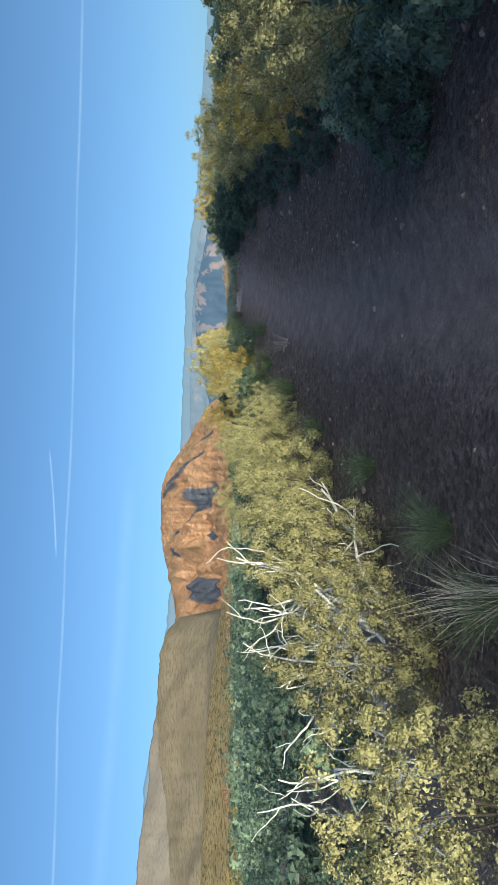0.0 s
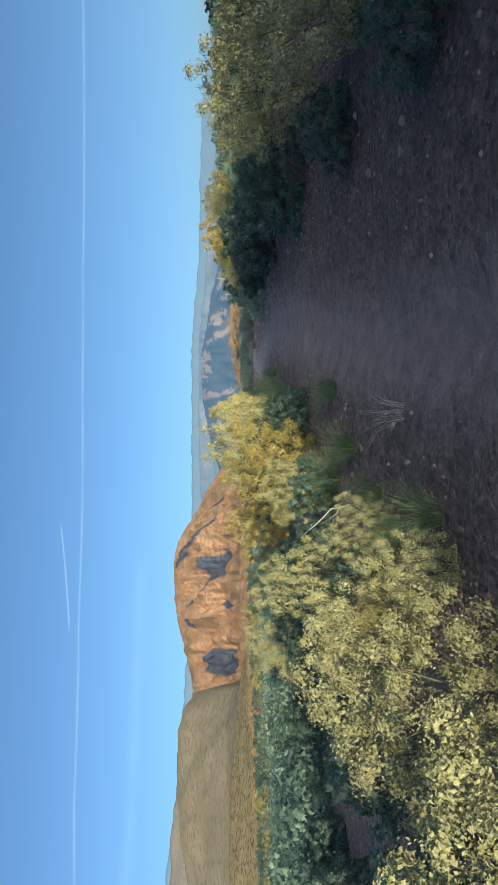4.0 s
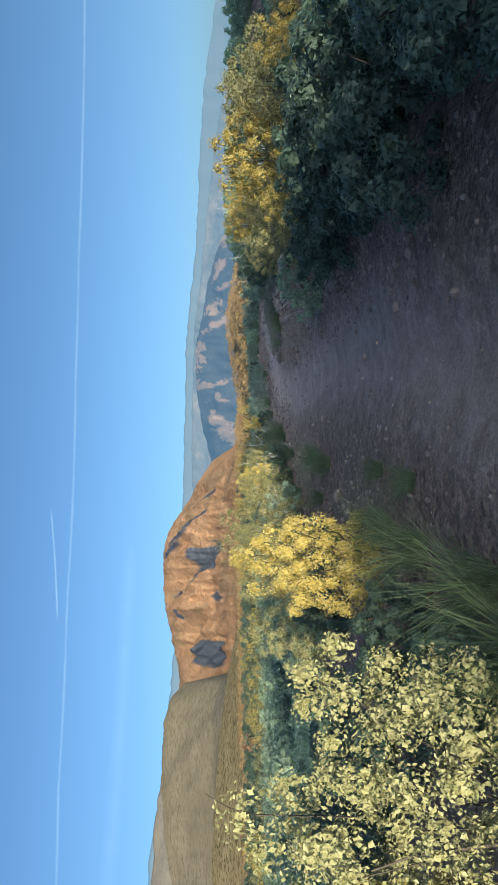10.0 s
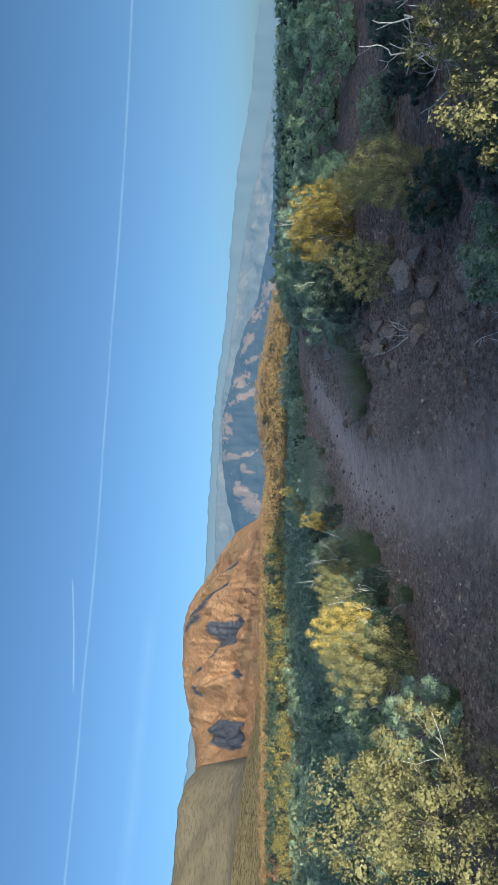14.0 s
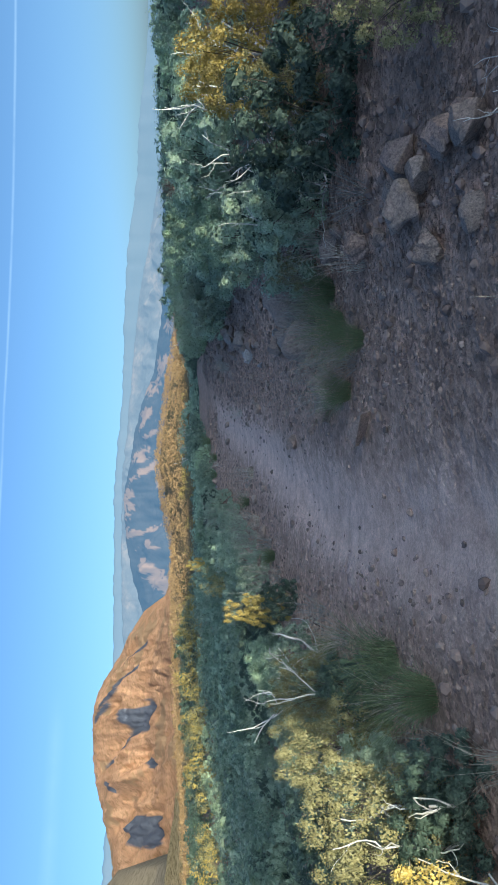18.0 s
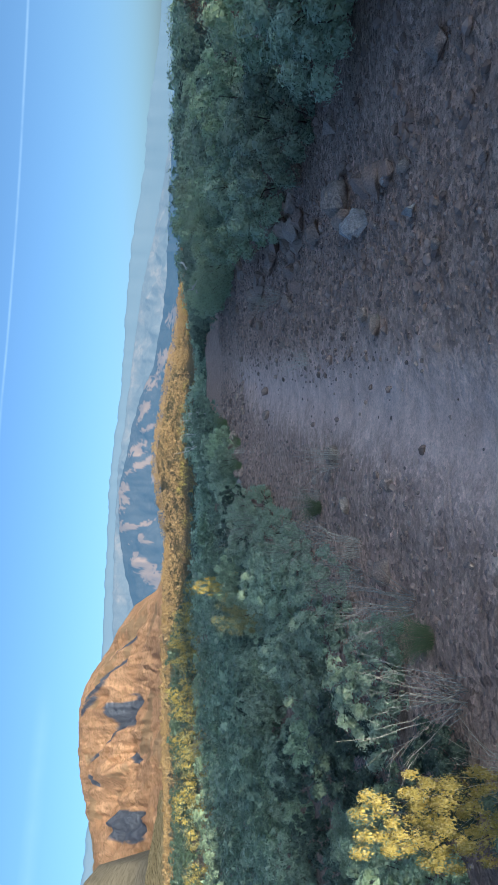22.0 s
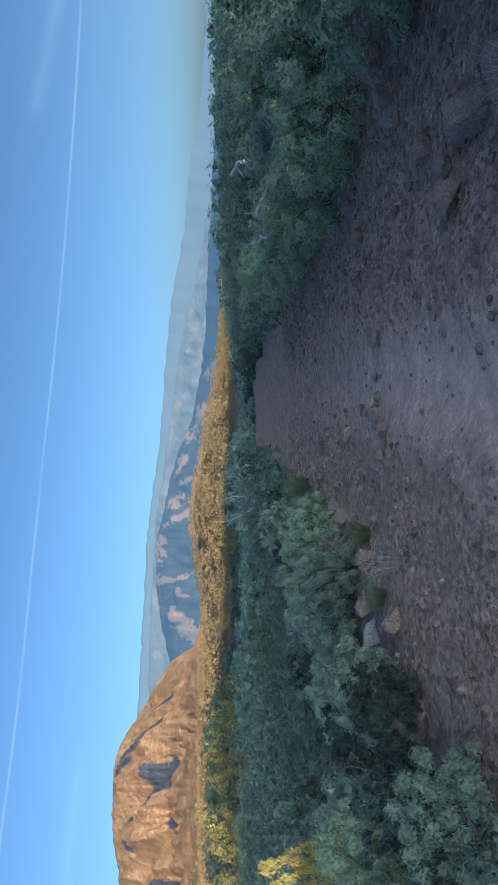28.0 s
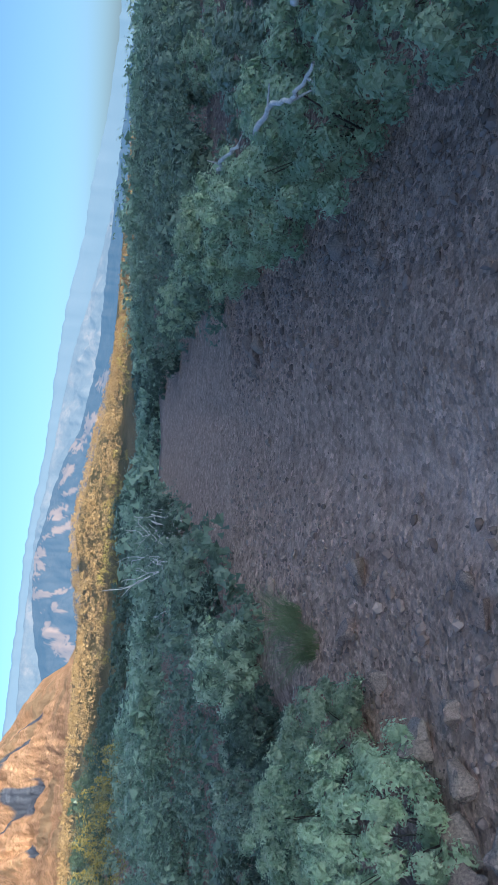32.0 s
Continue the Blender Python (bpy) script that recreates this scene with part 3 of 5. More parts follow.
# the listed patches are sunlight painted on the foothills
far_slope("backdrop_mid_range", "hazy blue foothills with sunlight painted orange on the spurs", MID_RANGE,
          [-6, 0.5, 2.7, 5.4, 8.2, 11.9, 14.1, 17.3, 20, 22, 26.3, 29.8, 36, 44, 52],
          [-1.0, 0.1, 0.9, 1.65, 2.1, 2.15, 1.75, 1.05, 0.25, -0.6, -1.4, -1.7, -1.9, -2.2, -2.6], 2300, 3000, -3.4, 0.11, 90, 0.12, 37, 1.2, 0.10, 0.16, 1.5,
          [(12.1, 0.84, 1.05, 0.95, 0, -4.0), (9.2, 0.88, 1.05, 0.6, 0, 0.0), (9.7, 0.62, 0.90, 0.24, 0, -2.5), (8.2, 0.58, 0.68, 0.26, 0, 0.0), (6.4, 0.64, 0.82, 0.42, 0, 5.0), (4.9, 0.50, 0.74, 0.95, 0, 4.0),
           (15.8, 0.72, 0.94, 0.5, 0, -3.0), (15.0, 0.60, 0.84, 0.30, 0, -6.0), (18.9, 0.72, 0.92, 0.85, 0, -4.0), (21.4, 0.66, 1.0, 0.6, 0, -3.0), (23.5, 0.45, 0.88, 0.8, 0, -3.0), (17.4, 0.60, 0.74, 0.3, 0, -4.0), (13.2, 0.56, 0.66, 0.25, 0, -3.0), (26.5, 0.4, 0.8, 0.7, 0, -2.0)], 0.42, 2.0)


def contrail(label, ends, width, strength, fade):
    """A vapour trail high in the sky, between two bearings and heights."""
    m = bpy.data.materials.new("vapour")
    m.use_nodes = True
    n, l = m.node_tree.nodes, m.node_tree.links
    n.remove(n["Principled BSDF"])
    tr, em, mx = n.new("ShaderNodeBsdfTransparent"), n.new("ShaderNodeEmission"), n.new("ShaderNodeMixShader")
    # the vapour emits its own pale light instead of catching the sun
    em.inputs[0].default_value, em.inputs[1].default_value = (0.72, 0.86, 1.0, 1), strength
    at, t = n.new("ShaderNodeAttribute"), n.new("ShaderNodeTexCoord")
    at.attribute_name = "soft"
    f = noise_node(n, l, 0.004, 4, 0.6, t.outputs["Object"])
    mu = n.new("ShaderNodeMath")
    mu.operation = "MULTIPLY"
    l.new(at.outputs["Fac"], mu.inputs[0])
    l.new(f.outputs[0], mu.inputs[1])
    l.new(mu.outputs[0], mx.inputs[0])
    l.new(tr.outputs[0], mx.inputs[1])
    l.new(em.outputs[0], mx.inputs[2])
    l.new(mx.outputs[0], n["Material Output"].inputs[0])
    k = np.linspace(0, 1, 60)
    az = np.interp(k, np.linspace(0, 1, len(ends)), [p[0] for p in ends])
    el = np.interp(k, np.linspace(0, 1, len(ends)), [p[1] for p in ends])
    azg, off = np.meshgrid(az, np.linspace(-1, 1, 7), indexing="ij")
    elg = el[:, None] + off * width
    r = 4600
    x = 5 + r * np.sin(np.radians(azg)) * np.cos(np.radians(elg))
    y = 20 + r * np.cos(np.radians(azg)) * np.cos(np.radians(elg))
    verts = np.stack([x, y, 2 + r * np.sin(np.radians(elg))], -1).reshape(-1, 3)
    i, j = np.meshgrid(np.arange(59), np.arange(6), indexing="ij")
    a = i * 7 + j
    me = array_mesh("contrail", verts, np.stack([a, a + 1, a + 8, a + 7], -1).reshape(-1, 4), m, True)
    soft = (1 - np.abs(off)) * np.clip(np.minimum(k, 1 - k)[:, None] * 8, 0, 1) * fade
    me.attributes.new("soft", "FLOAT", "POINT").data.foreach_set("value", soft.ravel().astype(np.float32))
    ob = tagged(new("contrail", me), label, "contrail", "vapour trails", "structure")
    ob.visible_shadow = False


contrail("long thin white vapour trail across the blue sky", [(62, 5.5), (52, 7.0), (41, 8.45), (28.5, 9.97), (19.3, 11.0), (10, 11.7), (-8, 12.4), (-21.3, 12.27), (-34.8, 11.3), (-50, 10)], 0.13, 1.0, 0.29)
contrail("short bright vapour trail in the blue sky", [(-0.5, 13.75), (-4.5, 13.4), (-9.5, 13.05)], 0.10, 1.0, 0.5)
contrail("faint broad vapour trail low in the sky", [(-2, 7.5), (-12.8, 7.95), (-27, 8.45), (-45, 8.7)], 0.7, 1.0, 0.12)
contrail("faint wispy vapour trail in the blue sky", [(55, 8.0), (52, 8.5), (47.4, 9.95), (44, 11)], 0.8, 1.0, 0.12)


# ---- plants ----
def clumps(rng, count, wide, tall, low, apart=0.0):
    """Places of leaf clumps in an uneven dome, with the way out of it; apart: the gap kept between clumps."""
    tries = count * (5 if apart else 1)
    way = unit(rng.normal(0, 1, (tries, 3)) + np.array([0, 0, 0.35]))
    lobes = 0.70 + 0.50 * fbm(np.arctan2(way[:, 1], way[:, 0]) * 1.3 + 9, way[:, 2] * 2.2, 3, int(rng.integers(99)))
    far = (rng.uniform(0.25, 1.0, tries) ** 0.4) * lobes
    at = way * far[:, None] * np.array([wide, wide, tall * 0.62])
    at[:, 2] += tall * 0.42
    at[:, 2] = np.maximum(at[:, 2], low * tall * rng.uniform(0.6, 1.6, tries))
    if apart:
        kept = []
        for k in np.argsort(-far):
            if len(kept) < count and (not kept or np.min(np.sum((at[kept] - at[k]) ** 2, 1)) > apart * apart):
                kept.append(int(k))
        kept = np.array(kept)[rng.permutation(len(kept))]
        at, way = at[kept], way[kept]
    return at, way


def stem_paths(rng, targets, bend=0.12):
    out = []
    for p in targets:
        root = np.array([*(p[:2] * 0.10), -0.08])
        k = np.linspace(0, 1, 5)[:, None]
        line = root + (p - root) * k + np.array([0, 0, 1]) * (np.sin(k * np.pi) * 0.10) + rng.normal(0, bend * 0.25, (5, 3)) * k
        out.append(line)
    return out


def leafy_bush(name, seed, mat, wide, tall, count, each, size, slim, low=0.12, spread_by=0.085, stems=6, twigs=30, plain=False, ragged=0.8):
    """A shrub: an empty at its foot, with stems, bare twigs and a crown of single leaves."""
    rng = np.random.default_rng(seed)
    root = new(name)
    at, way = clumps(rng, count, wide, tall, low, spread_by * 1.75)
    each, count = int(each * count / len(at)), len(at)
    for p in stem_paths(rng, at[:stems] * 0.92):
        part("stem", array_mesh("stem", *tube(p, 0.010 * tall, 0.004, 5), BARK, True), root)
    fine = []
    for p, w in zip(at[:twigs], way[:twigs]):
        tip = p + unit(w + rng.normal(0, 0.4, 3)) * rng.uniform(0.06, 0.2)
        fine.append(tube([p * 0.7, p, (p + tip) / 2 + rng.normal(0, 0.02, 3), tip], 0.004, 0.0015, 3))
    tagged(part("twig_growth", array_mesh("twig_growth", *joined(fine), BARK, True), root), kind="stuff")
    # leaves sit round the outside of each clump
    n = count * each
    pick = np.arange(n) % count
    girth = spread_by * rng.uniform(0.65, 1.2, count)
    out = unit(rng.normal(0, 1, (n, 3)) + way[pick] * 0.5 + np.array([0, 0, 0.45]))
    spot = at[pick] + out * (girth[pick] * rng.uniform(0.78, 1.2, n))[:, None]
    spot[:, 2] = np.maximum(spot[:, 2], 0.03)
    outer = leaves(rng, spot, out * 0.8 + way[pick] * 0.3 + np.array([0, 0, 0.4]), size * (1.15 if plain else 0.95), slim, plain, ragged)
    m = n * 3 // 5
    pick = np.arange(m) % count
    out = unit(rng.normal(0, 1, (m, 3)) + way[pick] * 0.6 + np.array([0, 0, 0.35]))
    spot = at[pick] + out * (girth[pick] * rng.uniform(0.45, 0.8, m))[:, None]
    spot[:, 2] = np.maximum(spot[:, 2], 0.02)
    inner = leaves(rng, spot, out, size * (2.1 if plain else 1.4), 0.8, plain, 0.45)
    part("crown", array_mesh("crown", *joined([outer, inner]), mat), root)
    return root


def fine_bush(name, seed, mat, wide, tall, count):
    """A bush of very many thin upright twigs."""
    rng = np.random.default_rng(seed)
    root = new(name)
    at, way = clumps(rng, count // 22, wide, tall, 0.25)
    for p in stem_paths(rng, at[:6]):
        part("stem", array_mesh("stem", *tube(p, 0.014 * tall, 0.004, 4), BARK, True), root)
    p = np.repeat(at, 22, 0) + rng.normal(0, 0.09, (len(at) * 22, 3))
    p[:, 2] = np.maximum(p[:, 2], 0.05)
    w = unit(np.repeat(way, 22, 0) * 0.6 + np.array([0, 0, 0.7]) + rng.normal(0, 0.35, p.shape))
    ln = rng.uniform(0.04, 0.11, (len(p), 1))
    side = unit(np.cross(w, rng.normal(0, 1, p.shape))) * 0.0022
    corners = np.stack([p - side, p + side, p + w * ln + side * 0.3, p + w * ln - side * 0.3], 1).reshape(-1, 3)
    tagged(part("twig_growth", array_mesh("twig_growth", corners, np.arange(len(corners)).reshape(-1, 4), mat), root), kind="stuff")
    q = np.repeat(p + w * ln * 0.7, 2, 0) + rng.normal(0, 0.03, (len(p) * 2, 3))
    part("crown", array_mesh("crown", *leaves(rng, q, np.repeat(w, 2, 0), 0.028, 0.4), mat), root)
    return root


def dead_shrub(name, seed, tall, limbs=5, mat=None, thick=0.022):
    """Bare bleached branches, crooked and forked."""
    rng = np.random.default_rng(seed)
    root = new(name)

    def grow(start, way, length, radius, depth, out):
        n = 6
        pts, w = [start], way
        for _ in range(n):
            w = unit(w + rng.normal(0, 0.24, 3) + np.array([0, 0, 0.05]))
            pts.append(pts[-1] + w * length / n)
        out.append(tube(pts, radius, radius * 0.42, 6 if depth == 0 else 4))
        if depth < 2:
            for k in range(1 if depth else 3):
                i = int(rng.integers(2, n + 1))
                grow(pts[i], unit(w + rng.normal(0, 0.65, 3)), length * rng.uniform(0.4, 0.65), radius * 0.52, depth + 1, out)

    for k in range(limbs):
        a = 2 * math.pi * (k + rng.uniform(-0.3, 0.3)) / limbs
        out = []
        grow(np.array([0.06 * math.cos(a), 0.06 * math.sin(a), -0.08]), unit(np.array([math.cos(a) * 0.6, math.sin(a) * 0.6, 1.0])), tall * rng.uniform(0.6, 0.85), thick * rng.uniform(0.7, 1.2), 0, out)
        part("branch", array_mesh("branch", *joined(out), mat or DEAD, True), root)
    return root


def stalks(name, seed, tall):
    """Long thin bare stalks that fan out from one foot, some of them forked."""
    rng = np.random.default_rng(seed)
    root = new(name)
    out = []
    for k in range(30):
        a, lean = rng.uniform(0, 2 * math.pi), rng.uniform(0.15, 0.75)
        way = unit(np.array([math.cos(a) * lean, math.sin(a) * lean, 1.0]))
        ln = tall * rng.uniform(0.6, 1.15)
        foot = np.array([rng.normal(0, 0.05), rng.normal(0, 0.05), -0.05])
        pts = [foot + way * ln * f + rng.normal(0, 0.012, 3) + np.array([0, 0, -0.10 * ln * f * f * lean]) for f in (0, 0.3, 0.6, 0.8, 1.0)]
        out.append(tube(pts, 0.0045, 0.0016, 3))
        for f in range(int(rng.integers(0, 4))):
            p = pts[2] + (pts[4] - pts[2]) * rng.uniform(0, 0.8)
            out.append(tube([p, p + unit(way + rng.normal(0, 0.35, 3)) * ln * rng.uniform(0.12, 0.3)], 0.0025, 0.0012, 3))
    tagged(part("stalk_growth", array_mesh("stalk_growth", *joined(out), STALK, True), root), kind="stuff")
    return root


def tuft(name, seed, mat, tall, count, lean=0.5, wide=0.12):
    """A tuft of long thin blades that bend outwards."""
    rng = np.random.default_rng(seed)
    root = new(name)
    for layer in range(2):
        n = count // 2
        a = rng.uniform(0, 2 * np.pi, n)
        r = wide * np.sqrt(rng.uniform(0, 1, n))
        foot = np.stack([r * np.cos(a), r * np.sin(a), np.full(n, -0.03)], 1)
        out = np.stack([np.cos(a), np.sin(a), 0 * a], 1) * (lean * rng.uniform(0.2, 1.0, n))[:, None] + rng.normal(0, 0.2, (n, 3))
        ln = (tall * rng.uniform(0.3, 1.15, n))[:, None]
        side = unit(np.cross(out + [0, 0, 1], rng.normal(0, 1, (n, 3)))) * 0.0015
        mid = foot + np.array([0, 0, 0.55]) * ln + out * ln * 0.25
        tip = foot + np.array([0, 0, 0.92]) * ln + out * ln * 0.85
        v = np.stack([foot - side, foot + side, mid + side, mid - side, tip + side * 0.2, tip - side * 0.2], 1).reshape(-1, 3)
        b = np.arange(n)[:, None] * 6
        f = np.concatenate([b + [0, 1, 2, 3], b + [3, 2, 4, 5]])
        tagged(part("blade_growth", array_mesh("blade_growth", v, f, mat), root), kind="stuff")
    return root


KINDS = {
    "gold": (1.5, "golden autumn shrub in leaf beside the trail", lambda s, k: leafy_bush("golden_shrub", s, GOLD, 0.78, 1.5, int(150 * k**0.5), int(84 * k**0.5), 0.025 / k**0.5, 0.62, 0.08, 0.115, plain=k < 0.6)),
    "olive": (1.3, "pale olive shrub with small dry leaves", lambda s, k: leafy_bush("olive_shrub", s, OLIVE, 0.85, 1.3, int(160 * k**0.5), int(76 * k**0.5), 0.022 / k**0.5, 0.58, 0.04, 0.11, plain=k < 0.6)),
    "green": (1.1, "dense dark green scrub oak bush", lambda s, k: leafy_bush("scrub_oak", s, GREEN, 0.90, 1.1, int(105 * k**0.5), int(92 * k**0.5), 0.030 / k**0.5, 0.62, 0.02, 0.132, twigs=5, plain=True, ragged=0.34)),
    "dark": (1.1, "dark blue-green leafy scrub bush", lambda s, k: leafy_bush("scrub_bush", s, DARK, 0.90, 1.1, int(110 * k**0.5), int(88 * k**0.5), 0.030 / k**0.5, 0.62, 0.02, 0.128, twigs=5, plain=True, ragged=0.38)),
    "sage": (0.9, "grey-green sage bush in the shade", lambda s, k: leafy_bush("sage_bush", s, SAGE, 0.80, 0.9, int(110 * k**0.5), int(92 * k**0.5), 0.027 / k**0.5, 0.55, 0.02, 0.112, twigs=5, plain=True, ragged=0.34)),
    "broom": (1.1, "tan broom bush of thin dry twigs", lambda s, k: fine_bush("broom_bush", s, BROOM, 0.75, 1.1, int(5200 * k))),
    "rust": (1.3, "leafless reddish twiggy bush", lambda s, k: fine_bush("red_twig_bush", s, RUST, 0.8, 1.3, 3000)),
    "dead": (1.2, "bare dead shrub of bleached white branches", lambda s, k: dead_shrub("dead_shrub", s, 1.2, 4, None, 0.021)),
    "stick": (1.2, "single bleached dead branch standing upright", lambda s, k: dead_shrub("dead_branch", s, 1.4, 1, None, 0.013)),
    "stalk": (0.8, "dry shrub of long bare grey stalks", lambda s, k: stalks("dry_stalk_bush", s, 0.8)),
    "grass": (0.5, "tuft of dark green grass at the trail edge", lambda s, k: tuft("grass_tuft", s, GRASS, 0.5, 460, 1.0, 0.10)),
    "straw": (0.5, "tuft of pale dry grass stalks", lambda s, k: tuft("dry_grass_tuft", s, STRAW, 0.5, 70, 0.7, 0.08)),
}
CATEGORY = {"dead": "dead shrub", "stick": "dead branch", "grass": "grass", "straw": "grass"}
FIRST = {}


def plant(kind, x, y, tall, turn=None, wide=1.0, variant=None, full=0.6):
    """One plant of a kind on the ground at x, y, so tall in metres; full: how finely leaved."""
    base_tall, words, make = KINDS[kind]
    v = (variant if variant is not None else int(hashed(np.array(x * 13.0), np.array(y * 17.0), 5) * 997)) % 4
    turn = turn if turn is not None else (x * 137.5 + y * 61.7) % 360
    m = pose(x, y, height(x, y) - 0.01, 0, 0, turn) @ Matrix.Diagonal((tall / base_tall * wide, tall / base_tall * wide, tall / base_tall, 1))
    if (kind, v, full) in FIRST:
        ob = copy_thing(FIRST[kind, v, full], pose(0, 0, 0))
        ob.matrix_basis = m
    else:
        ob = FIRST[kind, v, full] = make(1000 + 31 * v + len(kind), full)
        ob.matrix_basis = m
        tagged(ob, words, CATEGORY.get(kind, "shrub"), words.split(" ", 1)[1])
    PLACED.append((x, y))
    return ob


PLACED = []
# beside the first stretch, on the sunny side
for kind, x, y, tall, wide in [
    ("olive", -1.55, 2.9, 0.95, 1.0), ("olive", -1.25, 4.1, 0.95, 0.9), ("olive", -0.9, 5.3, 1.0, 0.85), ("olive", -0.9, 6.4, 1.0, 1.0), ("olive", -0.45, 7.6, 1.15, 0.9),
    ("olive", -0.2, 8.9, 1.1, 0.9), ("olive", -0.1, 10.2, 0.9, 0.8), ("dark", -1.6, 9.6, 0.85, 1.1), ("dark", -1.4, 11.6, 0.8, 1.1), ("dark", 0.3, 11.0, 0.5, 0.9),
    ("gold", 1.35, 13.3, 1.0, 1.25), ("dark", 1.9, 13.75, 0.55, 0.95), ("olive", 1.0, 12.7, 0.75, 0.8), ("olive", 1.75, 14.7, 1.2, 0.85), ("gold", 0.6, 15.9, 1.0, 0.9), ("gold", 2.45, 17.25, 1.1, 0.8), ("dark", -0.9, 13.6, 0.55, 1.0), ("olive", -1.4, 17.0, 1.25, 0.9),
    ("olive", 2.3, 21.7, 1.25, 1.0), ("olive", 1.6, 19.8, 0.95, 1.0), ("olive", 3.05, 24.5, 1.0, 0.75), ("gold", 3.2, 25.6, 0.98, 0.75), ("olive", 3.5, 26.4, 0.9, 0.75), ("olive", 3.8, 27.3, 0.85, 0.7), ("olive", 4.1, 28.2, 0.72, 0.7), ("dark", 2.1, 16.2, 0.5, 1.0), ("dark", 2.0, 15.4, 0.5, 1.0), ("olive", 2.1, 23.2, 0.8, 1.0),
    ("gold", 4.88, 30.62, 0.80, 0.55), ("dark", 4.95, 30.1, 0.42, 0.75), ("olive", 6.2, 40.9, 1.22, 0.8), ("green", 6.95, 41.5, 1.05, 0.7), ("green", 6.6, 40.2, 0.95, 0.8), ("gold", 6.78, 42.3, 1.52, 0.42), ("olive", -0.2, 18.2, 0.9, 1.1), ("dark", -0.3, 12.6, 0.6, 1.1), ("dark", -0.3, 11.2, 0.5, 1.0), ("dark", 0.1, 14.4, 0.6, 1.1), ("dark", -1.1, 15.0, 0.7, 1.1), ("dark", 0.45, 12.3, 0.45, 0.9), ("dark", 0.9, 17.4, 0.6, 1.1), ("dark", -0.6, 16.6, 0.7, 1.1), ("gold", 1.4, 27.0, 0.7, 0.8),
]:
    plant(kind, x, y, tall, wide=wide, full=0.9 if kind in ("gold", "olive") else 0.6)
for x, y, tall, v in [(-1.25, 5.15, 1.2, 2), (-1.0, 5.7, 1.25, 3), (-1.75, 5.2, 1.3, 0), (-2.1, 4.1, 1.25, 1), (-1.6, 6.8, 1.05, 2), (-2.6, 5.9, 1.2, 3), (-1.4, 5.9, 1.3, 1), (-2.1, 7.6, 1.2, 0), (4.2, 28.9, 0.9, 0), (3.9, 27.9, 0.85, 3), (3.2, 25.1, 0.85, 2), (3.55, 26.2, 0.8, 1),
                       (6.9, 20.8, 0.85, 0), (7.7, 21.6, 0.8, 1), (8.6, 27.6, 0.85, 2), (8.9, 28.4, 0.85, 1), (8.05, 27.3, 0.8, 0), (8.35, 26.9, 0.95, 3), (7.85, 26.5, 0.8, 2), (9.0, 27.0, 1.05, 1), (9.4, 27.7, 1.05, 0), (7.9, 27.9, 0.55, 3), (13.8, 54.2, 1.55, 0), (13.3, 54.7, 1.5, 2), (14.2, 53.9, 1.3, 1),
                       (5.3, 20.9, 0.5, 2), (6.4, 24.2, 0.35, 0)]:
    plant("dead", x, y, tall, variant=v)


def fallen_limb(points, thick):
    """A bleached dead limb that lies crooked across the tops of the bushes, with a few short side twigs."""
    rng_l = np.random.default_rng(int(thick * 1e4) + len(points))
    root = new("dead_branch")
    root.location = (points[0][0], points[0][1], height(points[0][0], points[0][1]))
    pts = np.array([(x, y, height(x, y) + up) for x, y, up in points]) - np.array(root.location)
    k = np.linspace(0, len(pts) - 1, 5 * len(pts))
    line = np.stack([np.interp(k, np.arange(len(pts)), pts[:, c]) for c in range(3)], 1) + rng_l.normal(0, 0.007, (len(k), 3))
    part("limb", array_mesh("limb", *tube(line, thick, thick * 0.45, 7), DEAD, True), root)
    for i in range(5, len(line) - 1, 6):
        way = unit(np.gradient(line, axis=0)[i] + rng_l.normal(0, 0.06, 3))
        tip = line[i] + way * rng_l.uniform(0.12, 0.3)
        part("side_twig", array_mesh("side_twig", *tube([line[i], (line[i] + tip) / 2 + rng_l.normal(0, 0.015, 3), tip], thick * 0.5, thick * 0.2, 5), DEAD, True), root)
    return tagged(root, "bleached dead limb fallen across dark green bushes", "dead branch", "fallen limbs")


fallen_limb([(14.85, 44.3, 0.68), (14.45, 43.75, 0.75), (14.1, 43.2, 0.73)], 0.020)
fallen_limb([(13.75, 42.75, 0.75), (13.5, 42.3, 0.81), (13.3, 42.05, 0.75), (13.05, 41.65, 0.79)], 0.018)
fallen_limb([(13.2, 41.5, 0.88), (12.9, 41.1, 0.91), (12.85, 40.75, 0.83)], 0.020)
fallen_limb([(13.9, 41.7, 1.08), (13.55, 41.1, 1.03), (13.1, 40.6, 0.98)], 0.019)
plant("olive", 0.15, 12.0, 0.95, wide=0.7)
plant("dark", 1.0, 12.5, 0.5, wide=1.0)
plant("olive", 0.62, 10.75, 0.6, wide=0.8, full=0.9)
plant("olive", 0.42, 9.6, 0.6, wide=0.8, full=0.9)
plant("broom", 0.05, 9.85, 0.62, wide=0.9)
plant("stick", 0.8, 11.8, 0.6, wide=1.5, variant=1)
plant("stick", 2.55, 22.1, 0.95, turn=200, variant=2)
